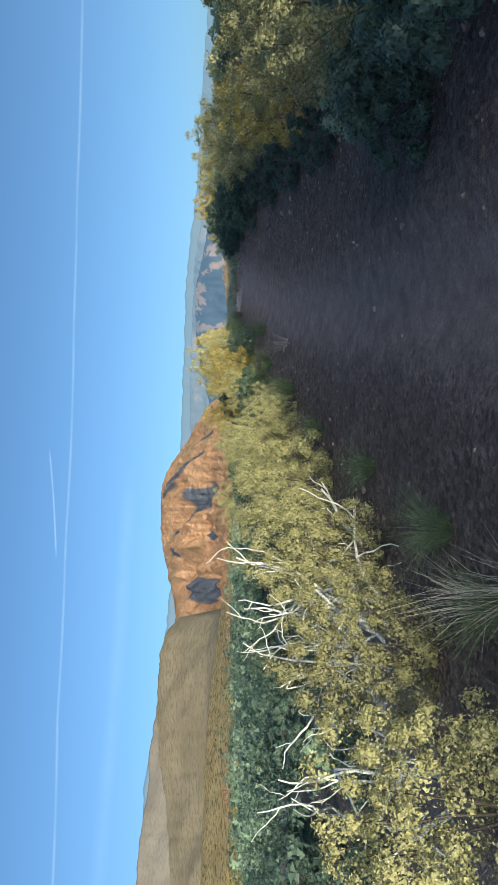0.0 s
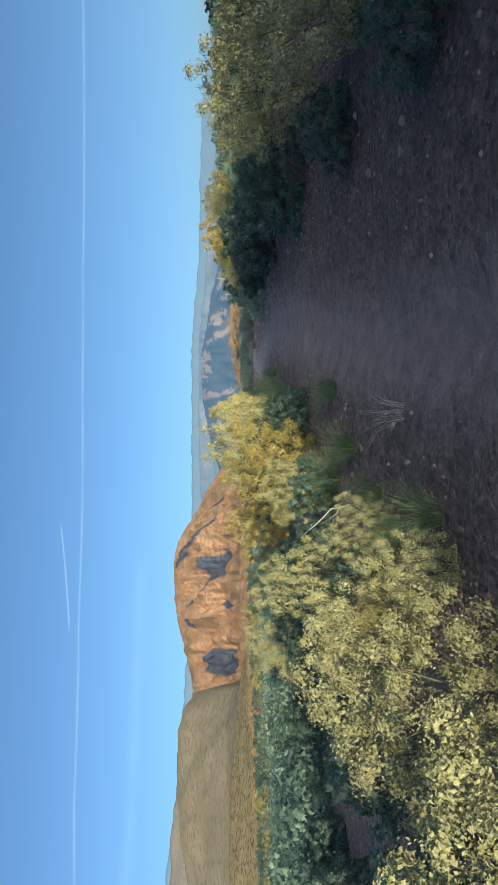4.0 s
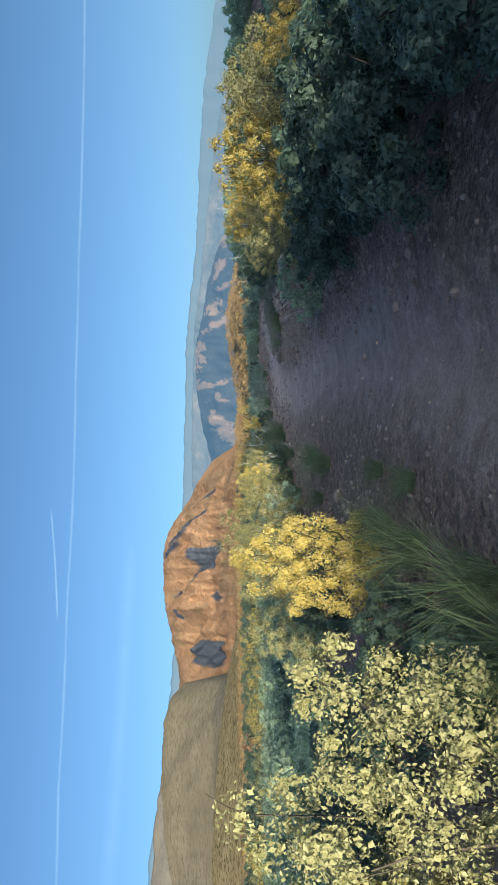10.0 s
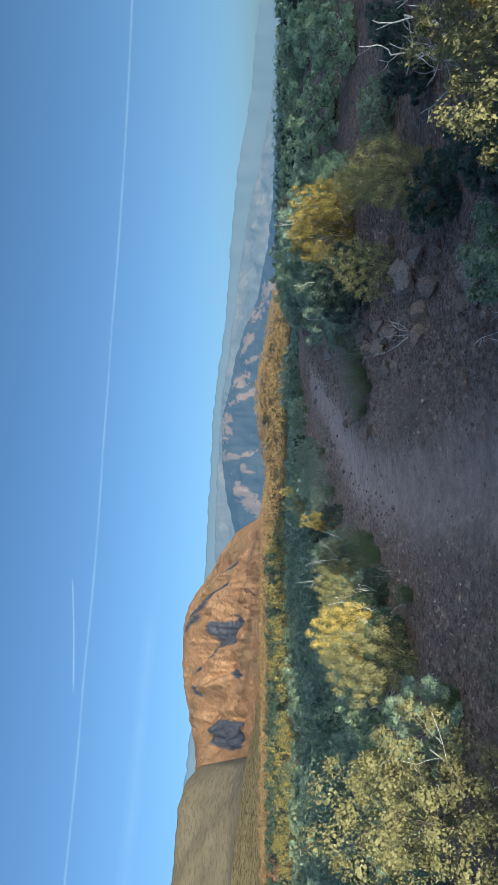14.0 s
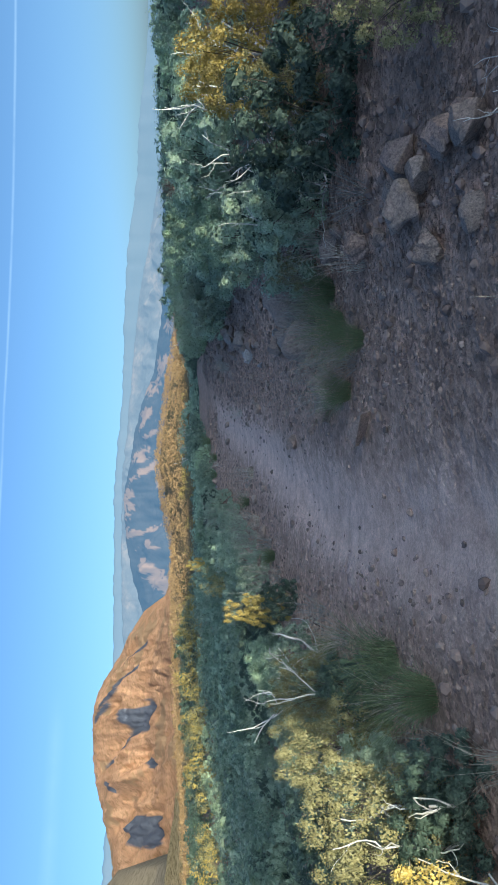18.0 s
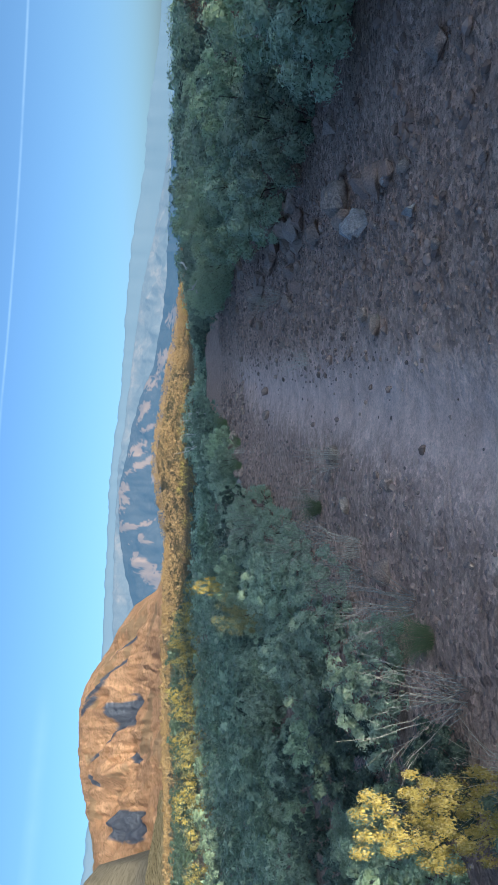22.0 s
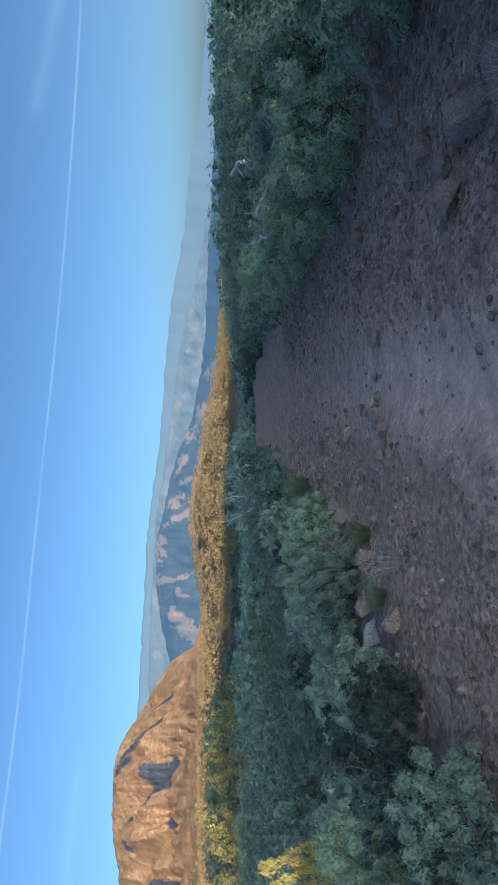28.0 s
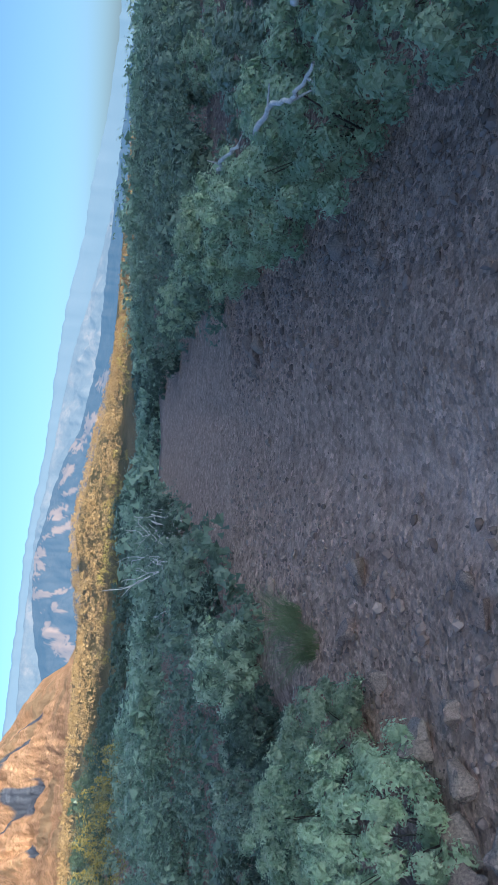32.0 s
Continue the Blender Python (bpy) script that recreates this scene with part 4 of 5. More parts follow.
# beside the first stretch, on the bank across
for kind, x, y, tall, wide in [
    ("dark", 2.25, 4.35, 0.66, 1.1), ("dark", 2.3, 3.0, 0.85, 1.0), ("dark", 3.0, 2.0, 0.9, 1.1), ("olive", 3.1, 4.6, 1.15, 1.0), ("green", 2.7, 5.1, 0.5, 1.1), ("olive", 3.6, 6.3, 1.2, 1.0), ("dark", 3.2, 7.2, 0.45, 1.1),
    ("gold", 4.0, 8.3, 1.15, 0.9), ("dark", 3.7, 9.2, 0.45, 1.1), ("olive", 4.6, 10.2, 1.2, 1.0), ("dark", 4.2, 11.3, 0.5, 1.1), ("olive", 5.2, 12.3, 1.25, 1.0), ("dark", 4.7, 13.4, 0.75, 1.0),
    ("dark", 5.0, 14.6, 0.8, 1.1), ("dark", 5.1, 15.8, 0.8, 1.1), ("green", 5.9, 15.6, 0.7, 1.2), ("dark", 5.4, 17.0, 0.75, 1.1), ("green", 6.3, 17.4, 0.55, 1.3), ("olive", 5.8, 14.4, 0.8, 1.0), ("dark", 5.4, 16.4, 0.55, 1.2), ("olive", 5.95, 19.75, 0.92, 0.95), ("gold", 6.45, 19.25, 1.2, 0.9), ("olive", 7.1, 18.9, 1.0, 1.0), ("gold", 5.75, 18.75, 0.72, 0.8), ("olive", 7.5, 19.9, 0.95, 1.0), ("gold", 7.0, 18.1, 0.65, 1.0), ("dark", 5.35, 18.2, 0.62, 1.1), ("green", 5.5, 20.6, 0.55, 1.0), ("dark", 5.6, 17.6, 0.5, 1.2), ("olive", 6.9, 20.4, 0.75, 0.9),
    ("olive", 6.9, 16.5, 0.7, 1.0), ("olive", 7.9, 18.0, 0.55, 1.0), ("dark", 6.1, 20.3, 0.42, 1.2), ("dark", 5.5, 18.9, 0.55, 1.2), ("dark", 6.0, 18.3, 0.6, 1.2), ("olive", 7.2, 22.6, 0.75, 0.9), ("dark", 6.9, 22.3, 0.4, 1.1), ("olive", 7.3, 24.6, 0.7, 0.9), ("gold", 9.3, 27.4, 0.85, 0.8),
    ("gold", 8.67, 26.6, 0.95, 0.95), ("sage", 7.9, 27.6, 0.74, 1.1), ("dark", 8.5, 28.2, 0.6, 1.1), ("sage", 7.75, 26.95, 0.6, 0.9), ("olive", 7.45, 27.5, 0.42, 0.7), ("dark", 7.7, 26.0, 0.75, 1.0), ("olive", 8.2, 26.3, 0.6, 0.9), ("gold", 8.9, 26.0, 0.85, 0.8), ("dark", 8.5, 27.9, 0.6, 0.9), ("rust", 12.5, 33.4, 0.85, 1.0), ("rust", 13.6, 34.6, 0.85, 1.1), ("olive", 4.6, 6.0, 1.2, 1.0), ("olive", 5.4, 8.4, 1.2, 1.0),
    ("dark", 6.6, 21.2, 0.45, 1.1), ("olive", 8.4, 24.8, 0.55, 1.0), ("olive", 7.9, 23.6, 0.6, 1.0), ("green", 9.4, 26.2, 0.5, 1.2),
]:
    plant(kind, x, y, tall, wide=wide)
# the shaded scrub that goes with the trail further on
for kind, x, y, tall, wide in [
    ("green", 9.2, 29.6, 0.7, 1.0), ("sage", 9.9, 31.3, 0.8, 1.1), ("sage", 10.35, 33.0, 0.85, 1.05), ("green", 10.7, 32.0, 0.95, 1.0), ("sage", 10.95, 34.7, 0.85, 1.05), ("green", 11.5, 34.0, 0.95, 1.0), ("green", 11.6, 36.2, 1.0, 1.1), ("green", 12.6, 38.0, 1.05, 1.1),
    ("green", 12.9, 39.9, 0.85, 0.95), ("green", 13.3, 41.3, 0.85, 1.0), ("green", 13.95, 42.8, 0.9, 1.0), ("green", 14.5, 44.2, 0.9, 1.0), ("green", 15.2, 45.7, 0.9, 1.0), ("green", 16.3, 47.8, 0.8, 1.0), ("green", 17.1, 49.7, 0.8, 1.0), ("green", 18.2, 52.0, 0.8, 1.0), ("green", 14.3, 40.4, 1.1, 1.1),
    ("sage", 3.6, 26.9, 0.5, 1.0), ("green", 4.2, 31.7, 0.6, 1.1), ("dark", 3.0, 28.6, 0.6, 1.2), ("sage", 5.3, 32.3, 0.45, 1.2), ("sage", 5.9, 33.6, 0.45, 1.2), ("sage", 6.4, 34.9, 0.45, 1.2),
    ("sage", 6.9, 36.1, 0.5, 1.1), ("sage", 7.5, 37.6, 0.55, 0.9), ("sage", 6.4, 37.0, 0.6, 1.1), ("sage", 7.6, 38.9, 0.5, 0.9), ("dark", 8.1, 40.0, 0.5, 0.9), ("sage", 8.2, 40.6, 0.6, 0.9), ("dark", 8.0, 41.9, 0.7, 1.0),
    ("sage", 6.2, 35.9, 0.5, 1.3), ("sage", 5.4, 34.6, 0.48, 1.3), ("dark", 4.7, 33.4, 0.6, 1.2), ("sage", 7.1, 38.3, 0.6, 1.2), ("dark", 6.7, 39.6, 0.55, 1.2), ("dark", 7.4, 40.6, 0.6, 1.1),
    ("sage", 9.3, 41.9, 0.6, 0.9), ("green", 9.9, 42.8, 0.65, 0.9), ("sage", 8.2, 42.6, 0.55, 0.9), ("sage", 9.1, 42.7, 0.75, 1.0), ("green", 9.8, 44.4, 0.65, 1.0), ("dark", 10.3, 45.8, 0.6, 1.0), ("sage", 9.2, 44.6, 0.65, 1.0), ("green", 11.0, 47.3, 0.6, 1.0), ("sage", 8.3, 43.6, 0.75, 1.1),
    # low growth along the inner edge of the bend
    ("dark", 1.9, 18.9, 0.5, 1.1), ("dark", 2.3, 20.2, 0.55, 1.0), ("sage", 2.75, 22.9, 0.5, 1.0), ("dark", 3.2, 24.9, 0.5, 1.0), ("dark", 3.5, 26.2, 0.45, 1.0), ("dark", 3.8, 26.0, 0.42, 0.9), ("dark", 4.15, 27.5, 0.42, 0.9), ("sage", 4.0, 28.4, 0.45, 0.9), ("sage", 4.3, 29.4, 0.45, 1.0), ("dark", 4.9, 31.2, 0.45, 1.0), ("dark", 1.6, 16.3, 0.6, 1.0),
    ("dark", 11.9, 48.9, 0.6, 1.0), ("sage", 12.8, 50.7, 0.6, 1.0), ("dark", 13.6, 52.2, 0.6, 1.1), ("dark", 14.6, 54.8, 0.6, 1.1), ("green", 12.4, 52.4, 0.65, 1.1), ("dark", 15.6, 57.6, 0.6, 1.1), ("dark", 18.7, 55.0, 0.7, 1.0), ("dark", 19.8, 58.5, 0.7, 1.1),
]:
    plant(kind, x, y, tall, wide=wide)
for x, y, tall in [(-0.80, 3.3, 0.36), (-1.15, 2.7, 0.3), (0.15, 8.2, 0.35), (0.75, 9.9, 0.4), (0.6, 10.6, 0.35), (1.35, 11.8, 0.4), (1.1, 12.3, 0.4), (2.2, 14.5, 0.4), (3.0, 16.5, 0.3), (3.1, 17.2, 0.28), (2.0, 15.4, 0.35), (2.5, 19.5, 0.35), (2.9, 21.0, 0.35),
                   (3.7, 24.6, 0.35), (4.0, 27.2, 0.4), (4.4, 28.6, 0.4), (6.3, 27.3, 0.4), (6.5, 26.8, 0.35), (6.8, 27.2, 0.5), (7.15, 27.3, 0.45), (6.9, 34.4, 0.35), (8.9, 40.6, 0.3), (3.0, 22.8, 0.3), (5.6, 31.6, 0.35), (0.9, 11.2, 0.35), (-0.5, 4.0, 0.35), (-0.2, 5.6, 0.3), (4.15, 26.4, 0.55), (4.35, 27.0, 0.55), (3.3, 20.4, 0.5), (3.45, 21.2, 0.45), (2.7, 17.0, 0.45), (2.0, 12.4, 0.35), (2.3, 14.9, 0.5), (2.5, 15.4, 0.5), (2.15, 14.2, 0.45), (2.6, 16.3, 0.55), (9.55, 41.25, 0.4), (10.9, 44.6, 0.55), (11.15, 45.0, 0.5)]:
    plant("grass", x, y, tall * (1.0 if y < 16 else 0.8))
for x, y, tall in [(6.3, 27.5, 0.4), (4.1, 26.9, 0.4), (4.5, 28.4, 0.4), (3.9, 25.6, 0.35), (5.0, 30.6, 0.45), (6.3, 33.0, 0.5), (6.6, 35.6, 0.5), (7.0, 34.4, 0.45), (6.9, 26.4, 0.45), (8.6, 34.6, 0.4),
                   (-0.75, 3.3, 0.5), (-0.62, 3.0, 0.42), (-0.8, 3.6, 0.45), (1.5, 10.5, 0.4), (7.2, 33.6, 0.5), (9.1, 40.2, 0.4), (10.1, 36.0, 0.4), (6.9, 27.55, 0.5), (7.2, 27.6, 0.5), (6.6, 27.3, 0.45), (7.4, 27.0, 0.5), (10.6, 37.25, 0.45), (10.75, 37.35, 0.4)]:
    plant("straw", x, y, tall)

for x, y, tall in [(5.3, 31.2, 0.6), (5.8, 31.9, 0.6), (4.5, 28.0, 0.42), (4.75, 28.9, 0.42), (3.9, 26.3, 0.4), (6.6, 34.2, 0.55), (5.6, 24.2, 0.45), (6.5, 27.6, 0.45), (6.42, 27.05, 0.42), (6.6, 27.3, 0.4), (7.1, 26.0, 0.45), (6.1, 33.0, 0.55), (7.05, 27.5, 0.5), (6.75, 27.4, 0.5), (7.35, 27.35, 0.45), (7.3, 37.5, 0.75), (7.5, 40.6, 0.8)]:
    plant("stalk", x, y, tall)

# scrub further from the trail, set out at random
rng = np.random.default_rng(7)
taken = list(PLACED)


def scatter(count, x0, x1, y0, y1, kinds, talls, gap, d0, d1, full, wides=(0.95, 1.3)):
    made = 0
    for _ in range(count * 30):
        if made >= count:
            break
        x, y = rng.uniform(x0, x1), rng.uniform(y0, y1)
        d = float(off_way(x, y))
        if not d0 < d < d1 or any((x - p) ** 2 + (y - q) ** 2 < gap * gap for p, q in taken):
            continue
        taken.append((x, y))
        plant(kinds[int(rng.integers(len(kinds)))], x, y, rng.uniform(*talls), wide=rng.uniform(*wides), full=full)
        made += 1


scatter(46, -9, 2, 5, 24, ["dark", "dark", "green", "dark"], (0.55, 0.85), 1.05, -11, -2.7, 0.33)
scatter(40, 2, 11, 30, 47, ["sage", "sage", "green", "dark"], (0.42, 0.62), 0.76, -4.8, -1.75, 0.42, (0.8, 1.1))
scatter(95, -6, 10, 24, 50, ["sage", "green", "sage", "dark"], (0.5, 0.9), 0.95, -11, -3.0, 0.34, (0.8, 1.05))
scatter(95, 4, 18, 4, 24, ["dark", "olive", "green", "dark"], (0.26, 0.40), 0.62, 2.6, 4.8, 0.33)
scatter(85, 4, 18, 4, 24, ["dark", "dark", "green"], (0.16, 0.27), 0.75, 4.8, 9, 0.2, (1.3, 1.8))
scatter(16, 8, 16, 25, 46, ["green", "sage"], (0.7, 0.95), 0.85, 2.9, 4.5, 0.36)
scatter(75, 8, 28, 24, 52, ["green", "dark", "green"], (0.5, 0.78), 0.98, 3.6, 13, 0.24)


def brush(name, label, mat, seed, spots, lumps, per, size, wide, tall, sizes_from=0.55, sizes_to=1.4, inner=2.8):
    """Far scrub as one sheet of many small leafy clumps."""
    r = np.random.default_rng(seed)
    base = []
    for k in range(6):
        at, way = clumps(r, lumps, 1.0, 1.0, 0.05, 0.20)
        girth = r.uniform(0.18, 0.34, len(at))
        pick = np.arange(per) % len(at)
        out = unit(r.normal(0, 1, (per, 3)) + way[pick] * 0.5 + np.array([0, 0, 0.5]))
        deep = np.arange(per) % 2
        base.append((at[pick] + out * (girth[pick] * np.where(deep, r.uniform(0.4, 0.8, per), r.uniform(0.8, 1.2, per)))[:, None], out, np.where(deep, inner, 1.15)))
    at, out, sizes = [], [], []
    for i, (x, y) in enumerate(spots):
        p, w, big = base[i % 6]
        c, s = math.cos(i * 2.4), math.sin(i * 2.4)
        k = r.uniform(sizes_from, sizes_to)
        q = np.stack([(p[:, 0] * c - p[:, 1] * s) * wide * k, (p[:, 0] * s + p[:, 1] * c) * wide * k, np.maximum(p[:, 2], 0.0) * tall * k], 1)
        at.append(q + [x, y, height(x, y)])
        out.append(w)
        sizes.append(size * k * big)
    at, out = np.concatenate(at), np.concatenate(out)
    me = array_mesh(name, *leaves(r, at, out + np.array([0, 0, 0.4]), np.concatenate(sizes), 0.75, True, 0.3), mat)
    return tagged(new(name, me), label, "shrubs", kind="stuff")


def spots(count, seed, x0, x1, y0, y1, keep, gap=0.0):
    """Random places; gap: the least distance between two of them."""
    r = np.random.default_rng(seed)
    p = np.stack([r.uniform(x0, x1, count), r.uniform(y0, y1, count)], 1)
    p = p[keep(p[:, 0], p[:, 1])]
    if not gap:
        return p
    kept = p[:1]
    for q in p[1:]:
        if np.min(np.sum((kept - q) ** 2, 1)) > gap * gap:
            kept = np.concatenate([kept, q[None]])
    return kept


def left_of_way(x, y):
    return y < np.where(x < -3, 67, 69)


def gold_row(x, y):
    """The line of yellow trees where the sunlit plain begins."""
    return 70.5 + 0.25 * np.clip(x + 5, 0, 20)


brush("edge_scrub", "low dark green scrub in the shade", CARPET, 13, spots(1500, 11, -20, 14, 18, 62, lambda x, y: (off_way(x, y) < -8.5) & (off_way(x, y) > -17), 1.0), 22, 800, 0.046, 0.85, 0.95, 0.75, 1.25)
brush("far_scrub", "carpet of dark green scrub in the shade", CARPET, 3, spots(1700, 1, -50, 14, 18, 75, lambda x, y: (off_way(x, y) < -15) & left_of_way(x, y), 1.1), 14, 340, 0.070, 1.0, 0.95, 0.7, 1.35)
brush("far_scrub_green", "green scrub bushes among darker ones", GREEN, 33, spots(1000, 31, -50, 14, 18, 75, lambda x, y: (off_way(x, y) < -16) & left_of_way(x, y), 1.6), 14, 320, 0.070, 1.0, 1.0)
brush("far_scrub_sage", "grey-green sage bushes among darker scrub", SAGE, 34, spots(900, 32, -40, 14, 18, 66, lambda x, y: (off_way(x, y) < -10) & left_of_way(x, y), 1.4), 16, 400, 0.052, 0.85, 0.95)
brush("trail_end_scrub", "dense green scrub beside the far end of the trail", CARPET, 44, spots(700, 42, 2, 32, 46, 60, lambda x, y: (np.abs(off_way(x, y)) > 1.9) & (np.abs(off_way(x, y)) < 11) & (y < 58), 0.9), 20, 640, 0.042, 0.8, 0.75, 0.75, 1.2)
brush("far_scrub_ahead", "carpet of dark green scrub beyond the trail", CARPET, 4, spots(1150, 2, -2, 48, 52, 84, lambda x, y: ((np.abs(off_way(x, y)) > 1.9) | (y > 64)) & ((np.abs(off_way(x, y)) > 11) | (y > 58)) & ((x > 7) | (y < 61)) & (x > (y - 64) * 0.6)), 14, 170, 0.085, 1.1, 0.85)
brush("far_scrub_bank", "dark green scrub on the slope above the trail", GREEN, 5, spots(1000, 3, 8, 60, 2, 60, lambda x, y: (off_way(x, y) > 10) & (off_way(x, y) < 40)), 14, 170, 0.095, 1.1, 0.6)
brush("near_plain_scrub", "dark scrub on the plain beside the trail", DARK, 6, spots(420, 4, -40, -3, 0, 34, lambda x, y: off_way(x, y) < -8), 18, 420, 0.056, 1.0, 0.9, 0.55, 1.4, 2.0)
brush("golden_brush", "row of sunlit yellow trees on the plain", GOLD, 7, spots(900, 5, -50, 9.5, 66, 80, lambda x, y: (np.abs(y - gold_row(x, y)) < 1.8) & ((fbm(x * 0.10, y * 0.10, 2, 3) > -0.3) | (x > 0)), 0.85), 20, 700, 0.055, 0.85, 1.75, 0.7, 1.3, 1.9)
brush("olive_brush", "sunlit olive bushes among yellow trees", OLIVE, 47, spots(500, 45, -50, 9.5, 66, 80, lambda x, y: (np.abs(y - gold_row(x, y) - 0.8) < 2.6), 1.3), 20, 600, 0.055, 0.85, 1.55, 0.7, 1.25, 1.9)
brush("rust_brush", "reddish bushes beside the yellow trees", RUST, 48, spots(60, 46, -40, 2, 72, 77, lambda x, y: fbm(x * 0.12, y * 0.1, 2, 5) > 0.1, 1.2), 18, 360, 0.075, 0.9, 2.2, 0.8, 1.2)
brush("dark_plain_brush", "dark trees behind the yellow ones", DARK, 18, spots(900, 16, -60, 9, 79, 104, lambda x, y: y > gold_row(x, y) + 7, 1.2), 14, 240, 0.105, 1.2, 1.15, 0.8, 1.2)
brush("pale_brush", "sunlit tan brush on the plain", KNOLL, 17, spots(420, 15, -90, 8, 104, 150, lambda x, y: fbm(x * 0.06, y * 0.06, 2, 8) > -0.15, 1.2), 12, 240, 0.12, 1.3, 1.3, 0.55, 1.4, 1.6)
brush("dark_knoll_foot", "dark scrub below the knoll", DARK, 28, spots(620, 26, 3, 30, 66, 108, lambda x, y: (x > (y - 70) * 0.25) & ((x > 10) | (y > 79))), 10, 190, 0.13, 1.2, 0.8)
brush("plain_brush", "sunlit dry brush of the far plain", KNOLL, 8, spots(1300, 6, -330, 5, 60, 520, lambda x, y: (y > 140) & (np.hypot(x - 8, y - 30) < 520) & (fbm(x * 0.02, y * 0.02, 2, 12) > -0.1)), 10, 170, 0.24, 2.2, 1.1, 0.55, 1.4, 1.6)
brush("knoll_brush", "golden-brown brush on a sunlit knoll", KNOLL, 9, spots(2600, 7, 8, 110, 90, 190, lambda x, y: (np.abs(np.hypot(x - 8, y - 30) - 117) < 32) & (fbm(x * 0.08, y * 0.08, 2, 14) > -0.45)), 10, 110, 0.11, 1.0, 0.95, 0.55, 1.4, 1.7)
brush("knoll_gold", "yellow shrubs at the foot of a sunlit knoll", GOLD, 10, spots(420, 8, 6, 60, 100, 135, lambda x, y: (np.abs(np.hypot(x - 8, y - 30) - 82) < 3.5) & (fbm(x * 0.1, y * 0.1, 2, 15) > -0.2), 1.0), 14, 420, 0.075, 1.0, 1.4, 0.7, 1.2, 1.4)


# ---- stones ----
def rock_mesh(name, seed, mat, points=22, flat=0.65, round_by=0.06, worn=0, soften=2):
    r = np.random.default_rng(seed)
    bm = bmesh.new()
    for v in unit(r.normal(0, 1, (points, 3))) * r.uniform(0.8, 1.05, (points, 1)):
        bm.verts.new((v[0] * 0.5, v[1] * 0.5 * 0.8, v[2] * 0.5 * flat))
    hull = bmesh.ops.convex_hull(bm, input=bm.verts)
    bmesh.ops.delete(bm, geom=[g for g in hull["geom_interior"] if isinstance(g, bmesh.types.BMVert)], context="VERTS")
    if round_by:
        bmesh.ops.dissolve_limit(bm, angle_limit=0.35, verts=bm.verts, edges=bm.edges)
        bmesh.ops.bevel(bm, geom=bm.edges[:], offset=round_by * 0.5, segments=2, affect="EDGES", profile=0.6, clamp_overlap=True)
    bmesh.ops.triangulate(bm, faces=bm.faces)
    if worn:
        bmesh.ops.subdivide_edges(bm, edges=bm.edges, cuts=worn, use_grid_fill=True)
        for _ in range(soften):
            bmesh.ops.smooth_vert(bm, verts=bm.verts, factor=0.5, use_axis_x=True, use_axis_y=True, use_axis_z=True)
        shift = Vector((seed * 3.1, seed * 1.7, 0))
        for v in bm.verts:
            crack = abs(noise.noise(v.co * 2.6 + shift))
            v.co *= 1.08 - 0.16 * max(0.0, 0.16 - crack) / 0.16 + 0.15 * noise.noise(v.co * 4.0 + shift) + 0.06 * noise.noise(v.co * 10 + shift)
        bmesh.ops.triangulate(bm, faces=bm.faces)
        for f in bm.faces:
            f.smooth = True
    me = bpy.data.meshes.new(name)
    bm.to_mesh(me)
    bm.free()
    me.materials.append(mat)
    return me


BOULDERS = [rock_mesh("boulder", 50 + k, STONE, 14, 0.7, 0.05, 3, 2) for k in range(6)]
STONES = [rock_mesh("stone", 70 + k, STONE, 11, 0.6, 0.04) for k in range(8)]
ROUNDED = [rock_mesh("boulder", 150 + k, STONE, 22, 0.75, 0, 3) for k in range(6)]
SLABS = [rock_mesh("slab", 90 + k, SLATE, 10, 0.45, 0.03) for k in range(3)]


def rock(name, meshes, k, x, y, size, label, turn=None, sink=0.16, tip=0.0):
    ob = new(name, meshes[k % len(meshes)])
    ob.matrix_basis = pose(x, y, height(x, y) + size * (0.30 - sink), tip, tip * 0.6, turn if turn is not None else (k * 97) % 360) @ Matrix.Scale(size, 4)
    return tagged(ob, label, "rock", name + "s along the trail")


for k, (x, y, size) in enumerate([(8.35, 29.2, 0.4), (7.75, 29.7, 0.35), (6.2, 23.7, 0.3), (6.5, 23.2, 0.34), (6.95, 26.3, 0.3), (7.3, 26.9, 0.3), (9.5, 33.5, 0.34), (9.85, 34.3, 0.26), (9.05, 32.35, 0.42), (11.2, 38.0, 0.42), (11.5, 37.3, 0.4),
                                  (10.9, 38.4, 0.3), (10.55, 40.75, 0.16), (10.2, 40.36, 0.20), (10.08, 40.32, 0.12), (9.98, 40.42, 0.16), (8.5, 41.62, 0.42), (8.9, 41.26, 0.26), (9.88, 40.28, 0.14), (10.82, 40.64, 0.11), (10.61, 40.6, 0.13), (8.7, 40.25, 0.26), (9.72, 43.6, 0.36), (10.38, 43.8, 0.24), (9.95, 33.95, 0.3), (9.95, 35.05, 0.26), (9.65, 35.3, 0.3), (9.45, 34.55, 0.24), (10.25, 34.95, 0.3), (6.64, 25.47, 0.36), (6.7, 25.0, 0.28), (6.34, 25.4, 0.28), (6.58, 24.75, 0.3), (6.36, 27.9, 0.34), (9.32, 41.22, 0.3), (9.75, 42.45, 0.3), (10.3, 43.75, 0.34), (8.05, 40.2, 0.4), (12.6, 40.6, 0.2), (13.0, 41.2, 0.2), (8.0, 40.0, 0.4), (6.0, 21.9, 0.4), (5.6, 20.6, 0.35)]):
    rock("boulder", BOULDERS, k, x, y, size, "weathered brown boulder half sunk in the soil")
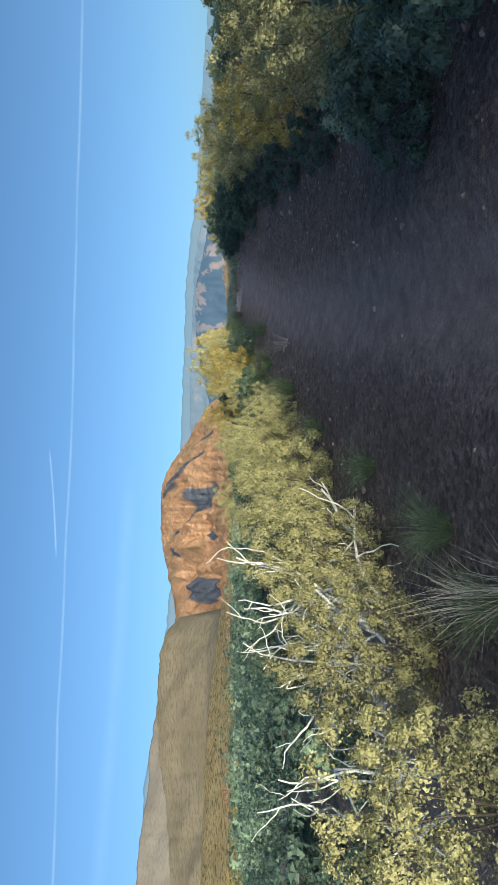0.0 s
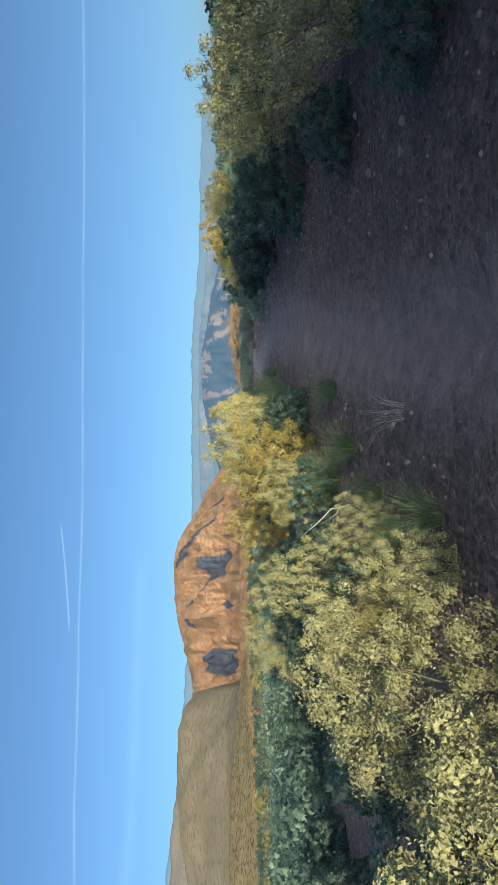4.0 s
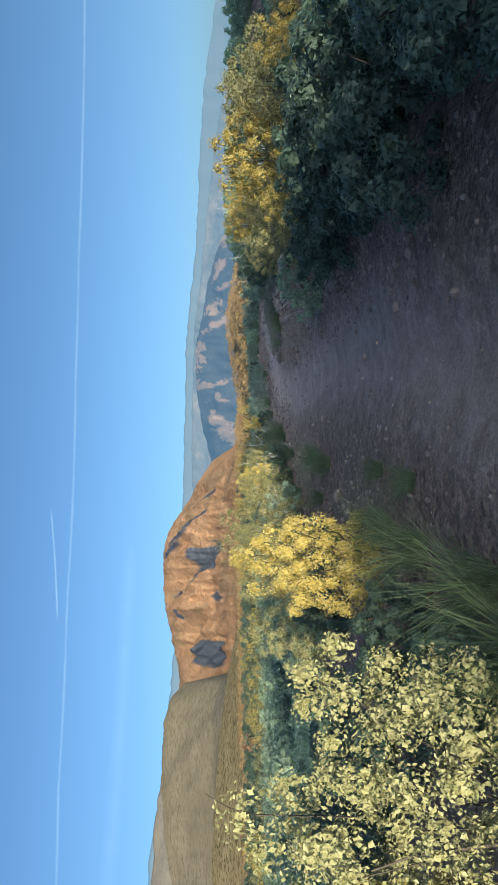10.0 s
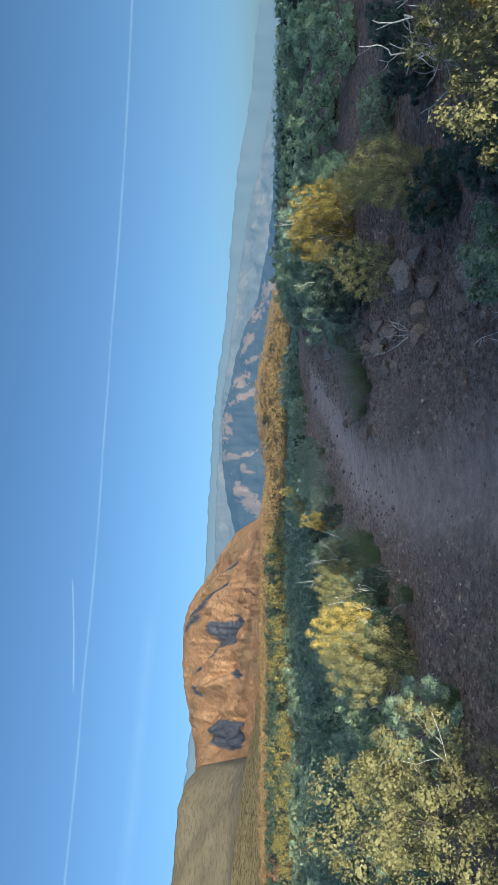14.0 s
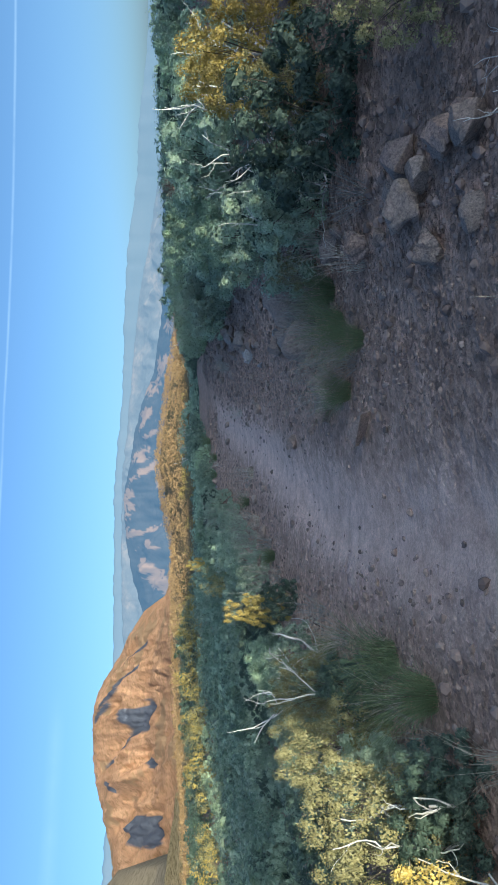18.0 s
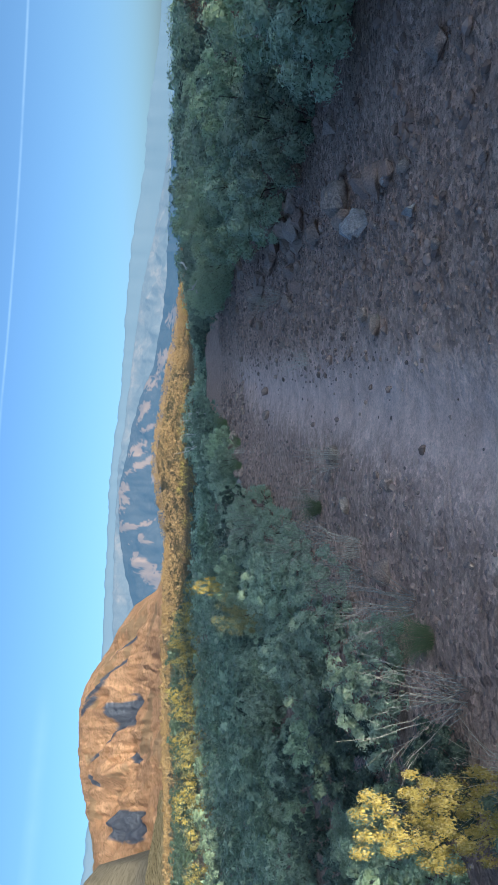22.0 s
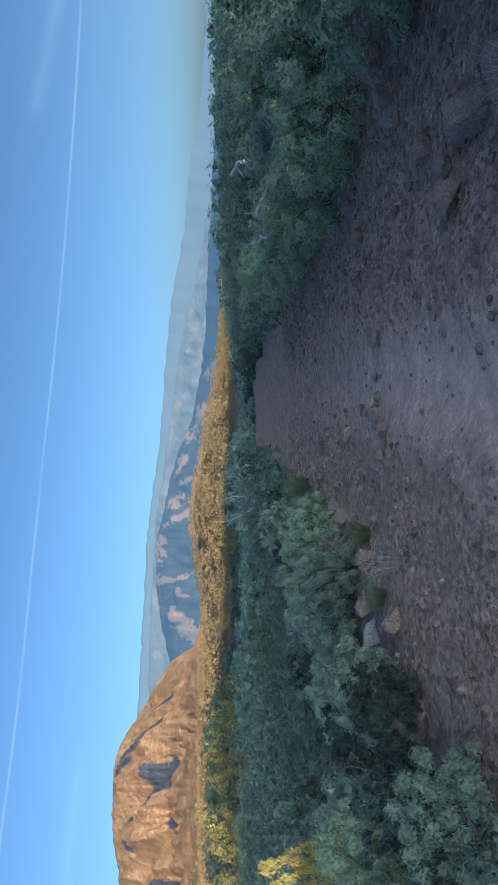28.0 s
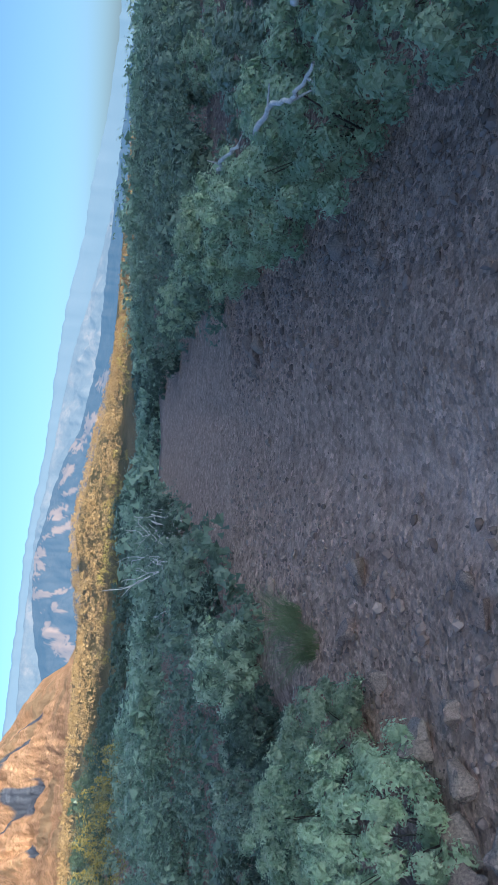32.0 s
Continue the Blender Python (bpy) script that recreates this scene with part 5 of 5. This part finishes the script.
for k, (x, y, size) in enumerate([(8.5, 31.3, 0.2), (8.1, 31.05, 0.2), (7.9, 29.7, 0.24), (8.72, 32.28, 0.34), (8.62, 31.95, 0.36), (8.66, 41.3, 0.42)]):
    rock("slab", SLABS, k, x, y, size, "angular pale grey stone beside the trail", tip=12)
for k, (x, y, size) in enumerate([(7.95, 28.85, 0.62), (7.6, 28.55, 0.5), (7.46, 28.26, 0.34), (7.15, 28.2, 0.52), (6.5, 27.75, 0.42), (10.3, 34.2, 0.36), (10.05, 34.85, 0.22)]):
    rock("boulder", ROUNDED, k, x, y, size, "large rounded brown boulder beside the trail", tip=(k * 37) % 30 - 15)
for k, (x, y, size) in enumerate([(10.28, 43.0, 0.34), (10.0, 42.9, 0.26), (9.9, 42.55, 0.36), (10.15, 42.5, 0.22), (9.7, 42.2, 0.3), (9.5, 41.9, 0.34), (10.6, 43.5, 0.2), (11.25, 43.6, 0.26), (10.9, 43.9, 0.22), (9.9, 42.1, 0.3), (5.95, 27.0, 0.4), (9.75, 41.6, 0.24), (10.4, 42.6, 0.18)]):
    rock("boulder", STONES if k % 3 else BOULDERS, k + 1, x, y, size, "worn grey-brown rock at the foot of the scrub", tip=(k * 53) % 30 - 15)
made = 0
rk = np.random.default_rng(43)
for k in range(46):
    y = rk.uniform(19.5, 29.5) if k < 18 else rk.uniform(29.5, 41)
    d = rk.uniform(1.45, 2.5)
    rock("boulder", STONES if k % 2 else BOULDERS, k + 3, float(way_x(y)) + d / 0.96, y, 0.18 + 0.26 * rk.uniform() ** 1.5, "angular reddish-brown rock at the trail edge", tip=rk.uniform(-14, 14))
rs = np.random.default_rng(19)
while made < 260:
    y = rs.uniform(2, 47)
    d = rs.normal(0.6, 1.3)
    if y < 18 and (y < 12 or abs(d) < 1.3 or rs.uniform() < 0.7):
        continue
    if abs(d) > 3.2 or (abs(d) < 0.5 and rs.uniform() < 0.8):
        continue
    x = float(way_x(y)) + d / 0.96
    rock("stone", STONES if made % 3 == 0 else ROUNDED, made, x, y, 0.06 + 0.20 * rs.uniform() ** 2.4, "loose brown stone on the trail")
    made += 1


def pebbles(name, label, count, least, more, power, seed, sides=20):
    r = np.random.default_rng(seed)
    shapes = []
    for k in range(8):
        bm = bmesh.new()
        bmesh.ops.create_icosphere(bm, subdivisions=1, radius=0.5)
        for v in bm.verts:
            v.co *= r.uniform(0.6, 1.2)
        if sides < 20:
            bmesh.ops.delete(bm, geom=[v for v in bm.verts if v.co.z < -0.3], context="VERTS")
        stretch = np.array([1.0, r.uniform(0.6, 0.95), r.uniform(0.5, 0.75)])
        bm.verts.index_update()
        shapes.append((np.array([v.co[:] for v in bm.verts]) * stretch, np.array([[v.index for v in f.verts] for f in bm.faces])))
        bm.free()
    y = r.uniform(-1, 48, count * 3)
    d = r.normal(0.5, 1.35, count * 3)
    chance = np.clip((np.abs(d + 0.1) - 0.25) / 0.9, 0.05, 1) * np.interp(y, [0, 14, 20, 48], [0.01, 0.10, 0.8, 1.2])
    chance = chance * np.clip(0.75 + 1.3 * fbm((way_x(y) + d) * 0.9, y * 0.9, 3, seed), 0.1, 1.6)
    keep = (r.uniform(0, 1, count * 3) < chance) & (np.abs(d) < 3.4)
    y, d = y[keep][:count], d[keep][:count]
    x = way_x(y) + d / 0.96
    z = land(x, y)
    size = least + more * r.uniform(0, 1, len(x)) ** power
    pieces = []
    for i in range(len(x)):
        v, f = shapes[i % 8]
        c, s = math.cos(i), math.sin(i)
        q = np.stack([v[:, 0] * c - v[:, 1] * s, v[:, 0] * s + v[:, 1] * c, v[:, 2]], 1) * size[i]
        pieces.append((q + [x[i], y[i], z[i] + size[i] * 0.08], f))
    me = array_mesh(name, *joined(pieces), PEBBLE)
    tagged(new(name, me), label, "gravel", kind="stuff")


pebbles("gravel", "loose brown gravel strewn over the trail", 22000, 0.012, 0.042, 2.2, 23, 15)
pebbles("rubble", "scattered brown rubble at the trail edges", 8000, 0.03, 0.075, 2.6, 29)
